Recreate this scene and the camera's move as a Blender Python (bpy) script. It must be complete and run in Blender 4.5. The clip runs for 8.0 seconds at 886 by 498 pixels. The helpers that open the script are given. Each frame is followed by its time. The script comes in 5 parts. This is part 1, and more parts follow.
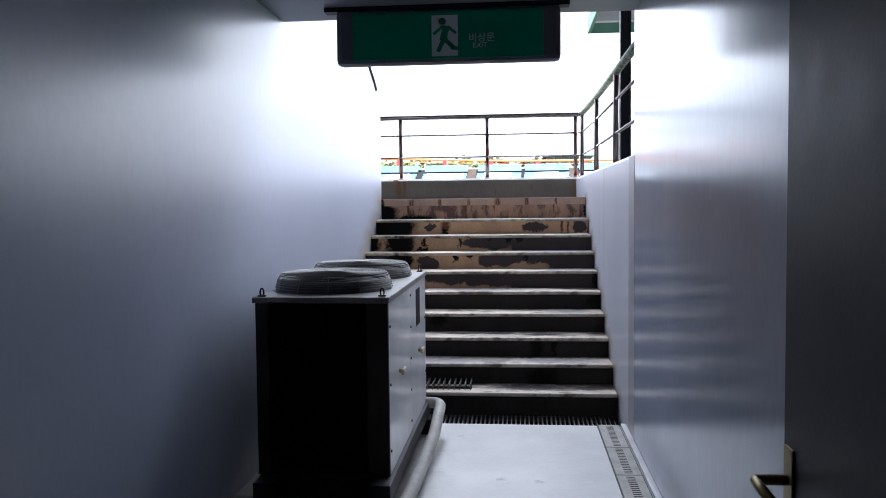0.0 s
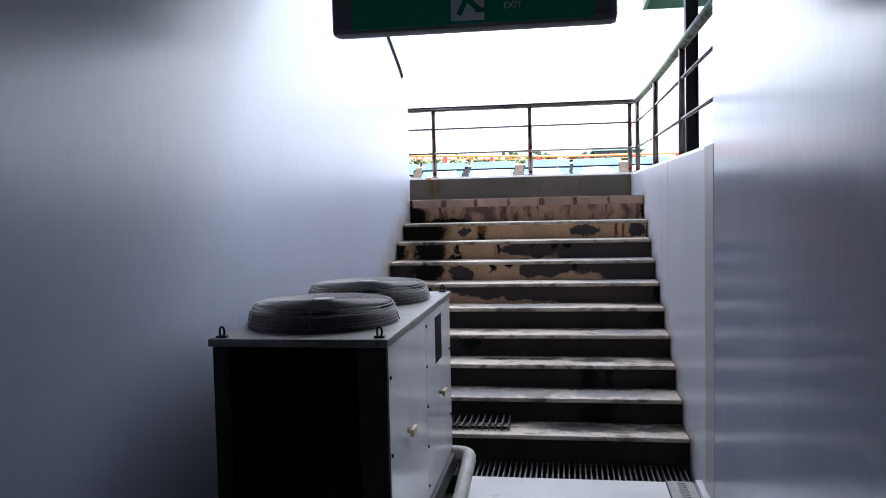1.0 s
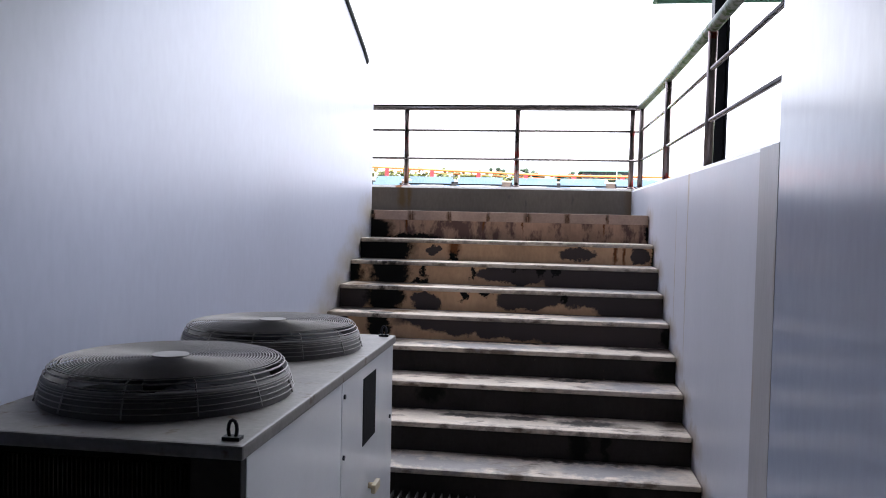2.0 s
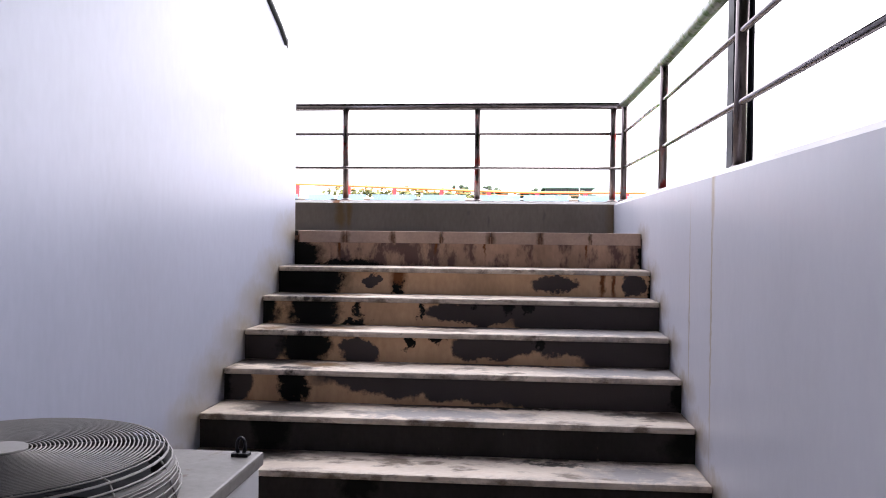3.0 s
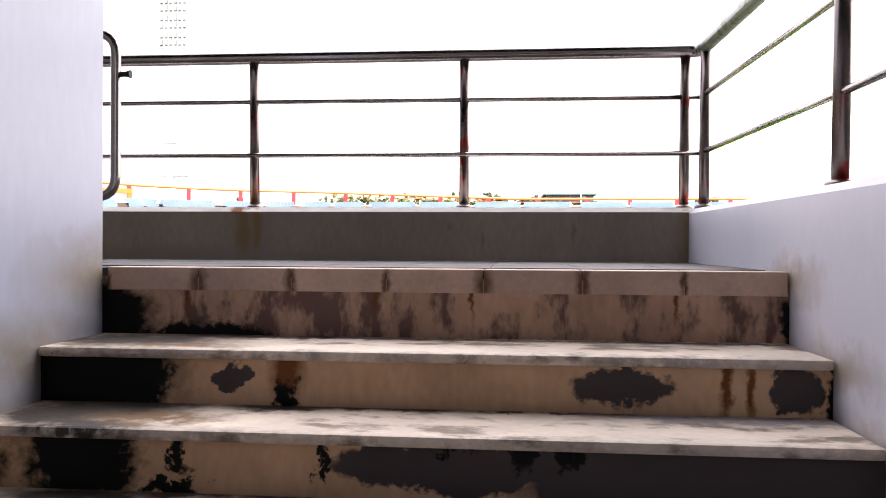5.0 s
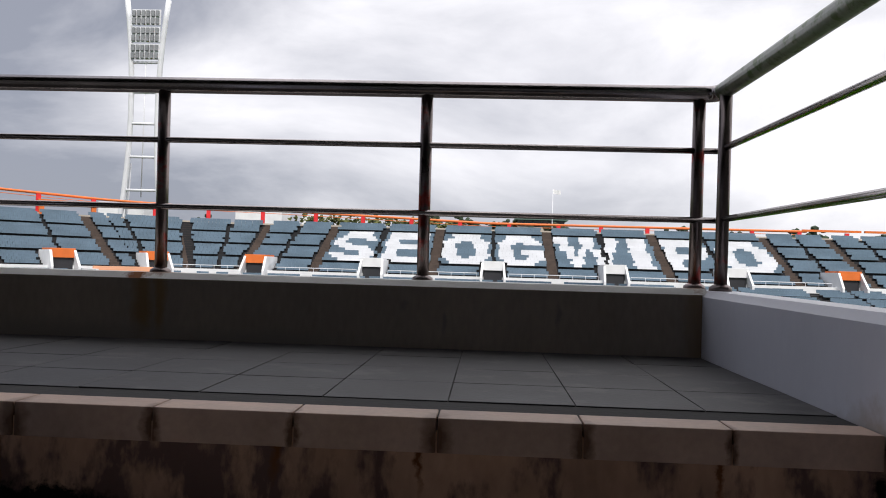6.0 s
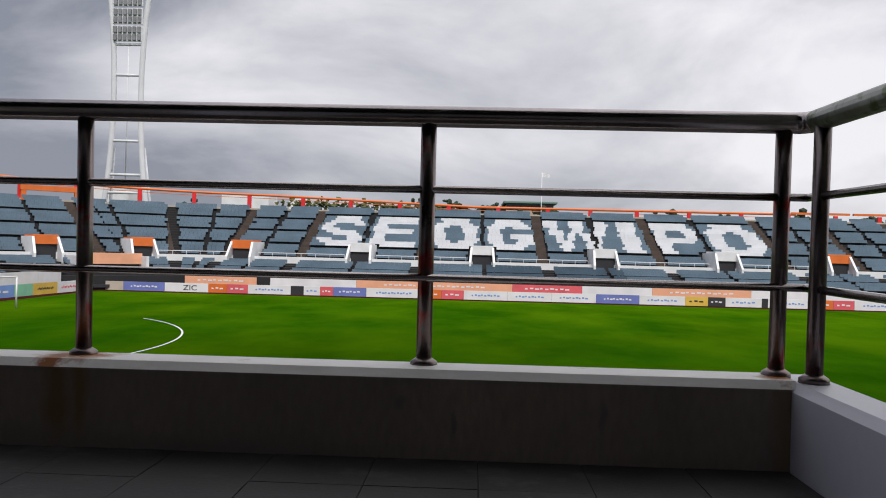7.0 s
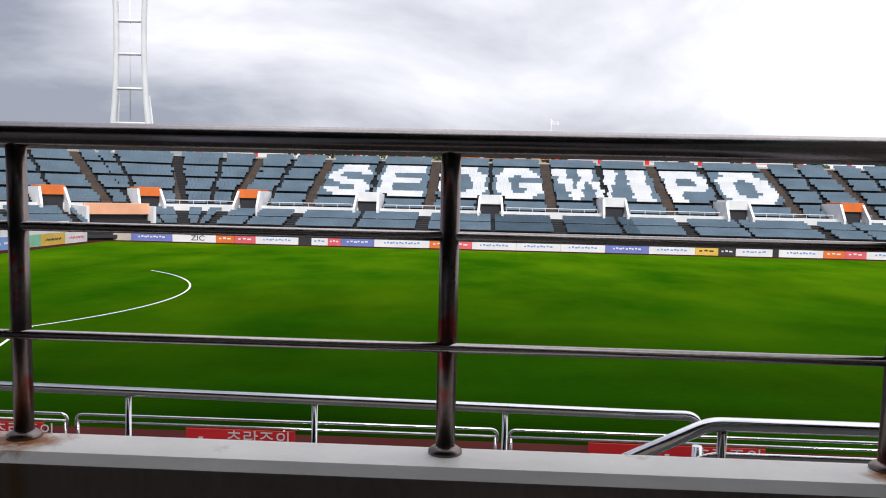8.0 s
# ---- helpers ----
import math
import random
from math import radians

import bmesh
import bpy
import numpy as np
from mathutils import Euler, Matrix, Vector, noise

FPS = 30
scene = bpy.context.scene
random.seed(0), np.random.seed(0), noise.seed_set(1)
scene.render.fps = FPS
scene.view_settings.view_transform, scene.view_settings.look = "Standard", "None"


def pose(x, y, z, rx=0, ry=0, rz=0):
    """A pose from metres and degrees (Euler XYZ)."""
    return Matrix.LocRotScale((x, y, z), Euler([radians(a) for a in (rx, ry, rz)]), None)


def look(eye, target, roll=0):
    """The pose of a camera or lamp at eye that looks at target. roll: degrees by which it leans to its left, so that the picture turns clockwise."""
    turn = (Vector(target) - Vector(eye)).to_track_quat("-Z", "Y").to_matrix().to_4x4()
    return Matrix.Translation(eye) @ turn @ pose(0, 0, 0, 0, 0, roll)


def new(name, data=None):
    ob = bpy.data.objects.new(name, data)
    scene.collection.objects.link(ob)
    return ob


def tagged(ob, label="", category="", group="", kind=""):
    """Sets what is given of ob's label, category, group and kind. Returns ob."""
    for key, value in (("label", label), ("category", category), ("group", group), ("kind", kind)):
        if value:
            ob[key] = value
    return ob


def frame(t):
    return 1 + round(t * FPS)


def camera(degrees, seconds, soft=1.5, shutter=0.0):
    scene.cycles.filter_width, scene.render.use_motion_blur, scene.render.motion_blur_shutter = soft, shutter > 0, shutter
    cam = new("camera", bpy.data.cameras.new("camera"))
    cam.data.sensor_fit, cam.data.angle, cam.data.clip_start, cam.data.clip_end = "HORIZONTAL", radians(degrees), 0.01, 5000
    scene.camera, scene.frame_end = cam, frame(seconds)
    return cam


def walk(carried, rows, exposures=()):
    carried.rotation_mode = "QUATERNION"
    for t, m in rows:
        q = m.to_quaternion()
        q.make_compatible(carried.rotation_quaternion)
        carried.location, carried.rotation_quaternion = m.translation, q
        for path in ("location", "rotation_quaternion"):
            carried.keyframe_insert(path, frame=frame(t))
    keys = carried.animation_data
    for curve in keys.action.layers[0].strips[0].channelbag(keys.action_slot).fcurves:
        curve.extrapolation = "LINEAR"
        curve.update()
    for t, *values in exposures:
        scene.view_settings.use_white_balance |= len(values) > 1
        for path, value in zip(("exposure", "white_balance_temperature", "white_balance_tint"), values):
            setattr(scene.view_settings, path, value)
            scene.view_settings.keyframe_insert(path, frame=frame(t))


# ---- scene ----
cam = camera(58.2, 8.0, soft=1.0)
PATH = [
    (0, (0.006, -0.023, 1.464), (-0.182, 1.965, 1.36), -0.6),
    (0.5, (0.026, 0.479, 1.481), (-0.243, 2.458, 1.37), 0.2),
    (1, (0.02, 0.974, 1.507), (-0.288, 2.947, 1.397), -1.3),
    (1.5, (-0.008, 1.586, 1.493), (-0.301, 3.563, 1.398), 0.6),
    (2.8, (-0.04, 3.181, 1.51), (-0.277, 5.167, 1.469), 1.3),
    (3, (-0.054, 3.464, 1.52), (-0.235, 5.456, 1.492), 0.6),
    (3.5, (-0.047, 4.157, 1.503), (-0.13, 6.155, 1.5), 0.9),
    (4, (-0.052, 4.814, 1.499), (-0.214, 6.807, 1.499), 1.4),
    (4.5, (-0.076, 5.405, 1.502), (-0.25, 7.397, 1.471), 1.1),
    (5, (-0.108, 5.932, 1.634), (-0.29, 7.924, 1.624), 0.3),
    (5.2, (-0.11, 6.107, 1.688), (-0.306, 8.097, 1.71), 1.4),
    (6.3, (-0.119, 6.944, 1.971), (-0.206, 8.942, 2.018), 1.83),
    (6.5, (-0.141, 7.082, 2.042), (-0.228, 9.079, 2.090), 2.33),
    (6.7, (-0.164, 7.229, 2.088), (-0.251, 9.227, 2.127), 2.65),
    (6.9, (-0.201, 7.387, 2.142), (-0.283, 9.386, 2.155), 2.68),
    (7, (-0.220, 7.464, 2.180), (-0.299, 9.463, 2.181), 1.44),
    (7.2, (-0.249, 7.601, 2.256), (-0.329, 9.599, 2.219), 1.58),
    (7.5, (-0.278, 7.776, 2.345), (-0.36, 9.773, 2.275), 1.2),
    (7.7, (-0.284, 7.880, 2.407), (-0.364, 9.876, 2.314), 0.81),
    (8, (-0.293, 7.992, 2.463), (-0.388, 9.985, 2.33), 1.3),
]
EXPOSURES = [(0.0, 2.4, 5850, 9), (1.0, 2.25, 5900, 10), (1.7, 2.2, 6100, 11), (3.0, 2.35, 6450, 18), (4.0, 2.33, 6700, 20), (4.5, 2.8, 6850, 20), (4.9, 2.45, 6900, 19), (5.2, 1.25, 6800, 17),
             (6.3, -0.05, 6500, 10), (7.0, -0.33, 6500, 11), (7.5, -0.18, 6450, 11), (8.0, 0.1, 6400, 11)]
walk(cam, [(t, look(eye, target, roll)) for t, eye, target, roll in PATH], EXPOSURES)

# ---- world and sun: a bright overcast sky ----
world = bpy.data.worlds.new("overcast")
world.use_nodes = True
scene.world = world
wn, wl = world.node_tree.nodes, world.node_tree.links
wn.clear()
w_out, w_bg = wn.new("ShaderNodeOutputWorld"), wn.new("ShaderNodeBackground")
w_sky = wn.new("ShaderNodeTexSky")
w_sky.sky_type, w_sky.sun_disc = "NISHITA", False
w_sky.sun_elevation, w_sky.sun_rotation = radians(52), radians(174)
w_co, w_map = wn.new("ShaderNodeTexCoord"), wn.new("ShaderNodeMapping")
w_map.inputs["Scale"].default_value = (1.0, 1.0, 2.4)
w_noise, w_ramp = wn.new("ShaderNodeTexNoise"), wn.new("ShaderNodeValToRGB")
w_noise.inputs["Scale"].default_value, w_noise.inputs["Detail"].default_value, w_noise.inputs["Roughness"].default_value = 2.0, 8.0, 0.55
w_noise.inputs["Distortion"].default_value = 0.35
w_ramp.color_ramp.elements[0].position, w_ramp.color_ramp.elements[0].color = 0.32, (3.4, 3.6, 4.3, 1)
w_ramp.color_ramp.elements[1].position, w_ramp.color_ramp.elements[1].color = 0.68, (11.6, 11.5, 11.9, 1)
w_mix = wn.new("ShaderNodeMix")
w_mix.data_type = "RGBA"
w_mix.inputs["Factor"].default_value = 0.93
wl.new(w_co.outputs["Generated"], w_map.inputs["Vector"])
wl.new(w_map.outputs["Vector"], w_noise.inputs["Vector"])
w_dot, w_grad, w_add = wn.new("ShaderNodeVectorMath"), wn.new("ShaderNodeMapRange"), wn.new("ShaderNodeMath")
w_dot.operation, w_dot.inputs[1].default_value, w_add.operation = "DOT_PRODUCT", (0.8, 0.35, 0.35), "ADD"
w_grad.inputs["From Min"].default_value, w_grad.inputs["From Max"].default_value = -0.2, 1.0
w_grad.inputs["To Min"].default_value, w_grad.inputs["To Max"].default_value = -0.22, 0.24
wl.new(w_co.outputs["Generated"], w_dot.inputs[0])
wl.new(w_dot.outputs["Value"], w_grad.inputs["Value"])
wl.new(w_noise.outputs["Fac"], w_add.inputs[0])
wl.new(w_grad.outputs["Result"], w_add.inputs[1])
wl.new(w_add.outputs["Value"], w_ramp.inputs["Fac"])
wl.new(w_sky.outputs["Color"], w_mix.inputs["A"])
wl.new(w_ramp.outputs["Color"], w_mix.inputs["B"])
w_sep, w_zen, w_mul = wn.new("ShaderNodeSeparateXYZ"), wn.new("ShaderNodeMapRange"), wn.new("ShaderNodeVectorMath")
w_zen.inputs["From Min"].default_value, w_zen.inputs["From Max"].default_value = 0.3, 1.0   # an overcast sky is brightest overhead
w_zen.inputs["To Min"].default_value, w_zen.inputs["To Max"].default_value = 1.0, 1.7
w_mul.operation = "SCALE"
wl.new(w_co.outputs["Generated"], w_sep.inputs["Vector"])
wl.new(w_sep.outputs["Z"], w_zen.inputs["Value"])
wl.new(w_mix.outputs["Result"], w_mul.inputs[0])
wl.new(w_zen.outputs["Result"], w_mul.inputs["Scale"])
wl.new(w_mul.outputs["Vector"], w_bg.inputs["Color"])
w_bg.inputs["Strength"].default_value = 0.1
wl.new(w_bg.outputs["Background"], w_out.inputs["Surface"])

sun_data = bpy.data.lights.new("sun", "SUN")
sun_data.energy, sun_data.angle, sun_data.color = 3.4, radians(25), (1.0, 0.97, 0.93)
sun = new("sun", sun_data)
sun.matrix_world = look((8, -55, 96), (0, 20, 0))


# ---- materials ----
def nodes_of(m):
    return m.node_tree.nodes, m.node_tree.links


def mat(name, colour, rough=0.6, metal=0.0, vary=0.15, scale=3.0, fine=60.0, bump=0.15, spec=0.5, random_piece=0.0, stretch=(1, 1, 1), dirt=None, dirt_at=0.6, wave=0.0):
    """A surface with broad stains and fine grain on world-sized coordinates."""
    m = bpy.data.materials.new(name)
    m.use_nodes = True
    n, l = nodes_of(m)
    b = n["Principled BSDF"]
    b.inputs["Roughness"].default_value, b.inputs["Metallic"].default_value = rough, metal
    b.inputs["Specular IOR Level"].default_value = spec
    geo, mp = n.new("ShaderNodeNewGeometry"), n.new("ShaderNodeMapping")
    mp.inputs["Scale"].default_value = stretch
    l.new(geo.outputs["Position"], mp.inputs["Vector"])
    big, small = n.new("ShaderNodeTexNoise"), n.new("ShaderNodeTexNoise")
    for t, s, d in ((big, scale, 5.0), (small, fine, 3.0)):
        t.inputs["Scale"].default_value, t.inputs["Detail"].default_value = s, d
        l.new(mp.outputs["Vector"], t.inputs["Vector"])
    ramp = n.new("ShaderNodeValToRGB")
    lo, hi = [max(0, c * (1 - vary)) for c in colour], [min(1, c * (1 + vary * 0.7)) for c in colour]
    ramp.color_ramp.elements[0].position, ramp.color_ramp.elements[0].color = 0.33, (*lo, 1)
    ramp.color_ramp.elements[1].position, ramp.color_ramp.elements[1].color = 0.67, (*hi, 1)
    l.new(big.outputs["Fac"], ramp.inputs["Fac"])
    grain = n.new("ShaderNodeMix")
    grain.data_type, grain.blend_type = "RGBA", "OVERLAY"
    grain.inputs["Factor"].default_value = min(0.6, vary * 1.6)
    l.new(ramp.outputs["Color"], grain.inputs["A"])
    l.new(small.outputs["Color"], grain.inputs["B"])
    bw = n.new("ShaderNodeRGBToBW")
    l.new(small.outputs["Color"], bw.inputs["Color"])
    l.new(bw.outputs["Val"], grain.inputs["B"])
    col = grain.outputs["Result"]
    if dirt:
        dn, dr, dm = n.new("ShaderNodeTexNoise"), n.new("ShaderNodeValToRGB"), n.new("ShaderNodeMix")
        dn.inputs["Scale"].default_value, dn.inputs["Detail"].default_value, dn.inputs["Roughness"].default_value = scale * 1.7, 8.0, 0.62
        l.new(mp.outputs["Vector"], dn.inputs["Vector"])
        dr.color_ramp.elements[0].position, dr.color_ramp.elements[1].position = dirt_at, dirt_at + 0.09
        l.new(dn.outputs["Fac"], dr.inputs["Fac"])
        dm.data_type = "RGBA"
        l.new(dr.outputs["Color"], dm.inputs["Factor"])
        l.new(col, dm.inputs["A"])
        dm.inputs["B"].default_value = (*dirt, 1)
        col = dm.outputs["Result"]
    if random_piece:
        info, hsv, mr = n.new("ShaderNodeObjectInfo"), n.new("ShaderNodeHueSaturation"), n.new("ShaderNodeMapRange")
        mr.inputs["To Min"].default_value, mr.inputs["To Max"].default_value = 1 - random_piece, 1 + random_piece
        l.new(info.outputs["Random"], mr.inputs["Value"])
        l.new(mr.outputs["Result"], hsv.inputs["Value"])
        l.new(col, hsv.inputs["Color"])
        col = hsv.outputs["Color"]
    l.new(col, b.inputs["Base Color"])
    rr = n.new("ShaderNodeMapRange")
    rr.inputs["To Min"].default_value, rr.inputs["To Max"].default_value = max(0.02, rough - min(0.1, vary)), min(1, rough + min(0.12, vary))
    l.new(big.outputs["Fac"], rr.inputs["Value"])
    l.new(rr.outputs["Result"], b.inputs["Roughness"])
    if wave:
        wv, wb = n.new("ShaderNodeTexNoise"), n.new("ShaderNodeBump")
        wv.inputs["Scale"].default_value, wv.inputs["Detail"].default_value = 2.2, 1.5
        l.new(geo.outputs["Position"], wv.inputs["Vector"])
        wb.inputs["Strength"].default_value, wb.inputs["Distance"].default_value = 1.0, wave
        l.new(wv.outputs["Fac"], wb.inputs["Height"])
        l.new(wb.outputs["Normal"], b.inputs["Normal"])
    if bump:
        bp = n.new("ShaderNodeBump")
        if wave:
            l.new(wb.outputs["Normal"], bp.inputs["Normal"])
        bp.inputs["Strength"].default_value, bp.inputs["Distance"].default_value = bump, 0.004
        l.new(small.outputs["Fac"], bp.inputs["Height"])
        l.new(bp.outputs["Normal"], b.inputs["Normal"])
    return m


def add_blobs(m, blobs, colour, wobble=0.05, wobble_scale=9.0, soft=0.12, rough=None):
    """Lays stains and painted shade of their own shape over m: each blob is a centre and half sizes in metres, with
    ragged edges.
    """
    n, l = nodes_of(m)
    b = n["Principled BSDF"]
    geo, tex, off, sc, add = (n.new("ShaderNode" + k) for k in ("NewGeometry", "TexNoise", "VectorMath", "VectorMath", "VectorMath"))
    tex.inputs["Scale"].default_value, tex.inputs["Detail"].default_value, tex.inputs["Roughness"].default_value = wobble_scale, 6.0, 0.65
    l.new(geo.outputs["Position"], tex.inputs["Vector"])
    off.operation, off.inputs[1].default_value = "SUBTRACT", (0.5, 0.5, 0.5)
    l.new(tex.outputs["Color"], off.inputs[0])
    sc.operation, sc.inputs["Scale"].default_value = "SCALE", wobble * 4
    l.new(off.outputs["Vector"], sc.inputs[0])
    l.new(geo.outputs["Position"], add.inputs[0])
    l.new(sc.outputs["Vector"], add.inputs[1])
    total = None
    for (cx, cy, cz), (rx, ry, rz) in blobs:
        sub, mul, ln, mr = (n.new("ShaderNode" + k) for k in ("VectorMath", "VectorMath", "VectorMath", "MapRange"))
        sub.operation, mul.operation, ln.operation = "SUBTRACT", "MULTIPLY", "LENGTH"
        sub.inputs[1].default_value, mul.inputs[1].default_value = (cx, cy, cz), (1 / rx, 1 / ry, 1 / rz)
        l.new(add.outputs["Vector"], sub.inputs[0])
        l.new(sub.outputs["Vector"], mul.inputs[0])
        l.new(mul.outputs["Vector"], ln.inputs[0])
        mr.inputs["From Min"].default_value, mr.inputs["From Max"].default_value = 1 - soft, 1 + soft
        mr.inputs["To Min"].default_value, mr.inputs["To Max"].default_value = 1, 0
        l.new(ln.outputs["Value"], mr.inputs["Value"])
        if total is None:
            total = mr.outputs["Result"]
        else:
            mx = n.new("ShaderNodeMath")
            mx.operation = "MAXIMUM"
            l.new(total, mx.inputs[0])
            l.new(mr.outputs["Result"], mx.inputs[1])
            total = mx.outputs["Value"]
    mixed = n.new("ShaderNodeMix")
    mixed.data_type = "RGBA"
    before = b.inputs["Base Color"].links[0].from_socket
    l.new(total, mixed.inputs["Factor"])
    l.new(before, mixed.inputs["A"])
    mixed.inputs["B"].default_value = (*colour, 1)
    l.new(mixed.outputs["Result"], b.inputs["Base Color"])
    return m


WALL_WHITE = mat("satin_wall_paint", (0.41, 0.44, 0.54), rough=0.3, spec=0.5, vary=0.06, scale=1.2, fine=35, bump=0.05, stretch=(1, 1, 0.35))
WALL_EAST = mat("glossy_wall_paint", (0.39, 0.42, 0.51), rough=0.2, spec=0.7, wave=0.0015, vary=0.07, scale=1.4, fine=30, bump=0.04, stretch=(1, 1, 0.35))
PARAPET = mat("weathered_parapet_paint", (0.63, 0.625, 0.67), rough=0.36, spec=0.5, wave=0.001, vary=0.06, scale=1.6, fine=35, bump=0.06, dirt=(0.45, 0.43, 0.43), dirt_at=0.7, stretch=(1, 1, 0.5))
# stained inner face is darkened and coping paled, putting skylight into their colours
PARAPET_SHADED = mat("shaded_stained_parapet_face_paint", (0.37, 0.305, 0.245), rough=0.6, vary=0.15, scale=2.0, fine=50, bump=0.2, dirt=(0.28, 0.24, 0.2), dirt_at=0.62, stretch=(1, 1, 0.35))
COPING_LIT = mat("lit_pale_coping_paint", (0.86, 0.83, 0.77), rough=0.5, vary=0.1, scale=3.0, fine=50, bump=0.2, dirt=(0.5, 0.45, 0.4), dirt_at=0.66)
CEILING = mat("ceiling_paint", (0.2, 0.2, 0.22), rough=0.4, vary=0.08, bump=0.1)
FLOOR_PAINT = mat("scuffed_white_floor_paint", (0.68, 0.67, 0.66), rough=0.38, vary=0.12, scale=2.2, fine=40, dirt=(0.4, 0.35, 0.3), dirt_at=0.64)
ROOF_DARK = mat("dark_roof_sheet", (0.06, 0.06, 0.065), rough=0.6, vary=0.1, scale=0.4, bump=0.05)
BRASS = mat("tarnished_brass", (0.2, 0.15, 0.05), rough=0.4, metal=0.8, vary=0.2, scale=12, bump=0.1)
GREEN_PAINT = mat("pale_green_paint", (0.2, 0.42, 0.3), rough=0.5, vary=0.1, scale=4, bump=0.05)
CREAM = mat("peeling_cream_riser_paint", (0.56, 0.36, 0.215), rough=0.7, spec=0.15, vary=0.16, scale=4, fine=45, bump=0.3, stretch=(1, 1, 0.5))
TREAD = mat("worn_white_tread_paint", (0.64, 0.55, 0.45), rough=0.55, vary=0.2, scale=5, fine=60, bump=0.4, dirt=(0.2, 0.15, 0.11), dirt_at=0.535, stretch=(0.55, 1, 1))
TILE_PINK = mat("pinkish_edge_tile", (0.5, 0.35, 0.265), rough=0.5, vary=0.14, scale=6, bump=0.15, random_piece=0.08)
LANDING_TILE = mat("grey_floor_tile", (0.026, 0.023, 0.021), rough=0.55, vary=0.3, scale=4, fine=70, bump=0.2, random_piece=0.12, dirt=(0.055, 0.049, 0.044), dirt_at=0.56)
GROUT = mat("grout", (0.03, 0.027, 0.024), rough=0.9, vary=0.2, bump=0.3)
STEEL = mat("brushed_stainless_steel", (0.4, 0.36, 0.345), rough=0.2, metal=1.0, vary=0.14, scale=7, fine=90, bump=0.02, dirt=(0.16, 0.09, 0.06), dirt_at=0.72)
# red patches put the posts' red reflection into their colour
POST_STEEL = mat("painted_reflection_steel_post", (0.2, 0.165, 0.155), rough=0.3, metal=1.0, vary=0.14, scale=5, fine=90, bump=0.05, dirt=(0.3, 0.06, 0.05), dirt_at=0.56)
# near-black copy of the unit's paint, for its shaded front and underside
UNIT_SHADE = mat("shade_dark_unit_paint", (0.03, 0.028, 0.026), rough=0.7, spec=0.2, vary=0.25, scale=6, bump=0.1)
STEEL_BRIGHT = mat("bright_stainless_steel", (0.72, 0.72, 0.72), rough=0.16, metal=1.0, vary=0.1, scale=7, fine=90, bump=0.05)
LICHEN_STEEL = mat("lichened_steel_rail", (0.3, 0.31, 0.28), rough=0.42, metal=0.9, vary=0.2, scale=9, fine=80, dirt=(0.1, 0.14, 0.06), dirt_at=0.5)
RUST = mat("rust", (0.2, 0.08, 0.03), rough=0.85, vary=0.35, scale=18, bump=0.4)
DARK_STEEL = mat("dark_painted_steel", (0.022, 0.023, 0.03), rough=0.5, spec=0.25, vary=0.2, scale=6, bump=0.1)
BLACK = mat("black_coil_fins", (0.009, 0.009, 0.0095), rough=0.8, spec=0.1, vary=0.3, scale=12, bump=0.2)
AC_PAINT = mat("ivory_grey_unit_paint", (0.76, 0.77, 0.78), rough=0.2, spec=0.9, vary=0.05, scale=3, bump=0.03, wave=0.0015)
# top is painted darker than the sides for shade from ceiling and guards
AC_TOP = mat("shaded_dusty_unit_top_paint", (0.2, 0.19, 0.175), rough=0.5, vary=0.2, scale=8, dirt=(0.1, 0.055, 0.03), dirt_at=0.6)
COWL = mat("dusty_dark_cowl_paint", (0.09, 0.085, 0.08), rough=0.55, vary=0.2, scale=8, bump=0.05)
WIRE = mat("grey_guard_wire", (0.26, 0.25, 0.235), rough=0.5, metal=0.3, vary=0.1, bump=0)
PIPE_WRAP = mat("taped_pipe_insulation", (0.5, 0.48, 0.44), rough=0.6, vary=0.15, scale=12, bump=0.4)
KNOB = mat("yellowed_plastic", (0.5, 0.42, 0.26), rough=0.45, vary=0.1, bump=0)
GREEN_SIGN = mat("green_sign_face", (0.0, 0.26, 0.13), rough=0.4, vary=0.08, scale=3, bump=0)
SIGN_CASE = mat("grey_sign_case", (0.12, 0.12, 0.13), rough=0.5, vary=0.1, bump=0.05)
SIGN_WHITE = mat("white_sign_print", (0.6, 0.66, 0.64), rough=0.5, vary=0.05, bump=0)
GALV = mat("galvanised_grate", (0.13, 0.13, 0.125), rough=0.45, metal=0.7, vary=0.2, scale=14, bump=0.1)
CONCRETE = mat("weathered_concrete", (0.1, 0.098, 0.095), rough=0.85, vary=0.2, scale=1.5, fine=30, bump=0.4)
GRASS = mat("mown_grass", (0.003, 0.021, 0.0004), rough=1.0, vary=0.5, scale=0.16, fine=9, bump=0.8, spec=0.0, stretch=(0.5, 1.4, 1))
TRACK = mat("red_running_track", (0.05, 0.014, 0.013), rough=1.0, spec=0.0, vary=0.15, scale=0.6, bump=0.3)
LINE = mat("white_pitch_marking", (0.7, 0.72, 0.66), rough=0.8, vary=0.1, bump=0)
grass_bsdf = GRASS.node_tree.nodes["Principled BSDF"]
grass_bsdf.inputs["Sheen Weight"].default_value, grass_bsdf.inputs["Sheen Roughness"].default_value = 1.0, 0.2
gn, gl = nodes_of(GRASS)
g_geo, g_map, g_noise, g_ramp = (gn.new("ShaderNode" + k) for k in ("NewGeometry", "Mapping", "TexNoise", "ValToRGB"))
g_map.inputs["Scale"].default_value = (1.0, 0.55, 1.0)
g_noise.inputs["Scale"].default_value, g_noise.inputs["Detail"].default_value, g_noise.inputs["Roughness"].default_value = 0.14, 7.0, 0.6
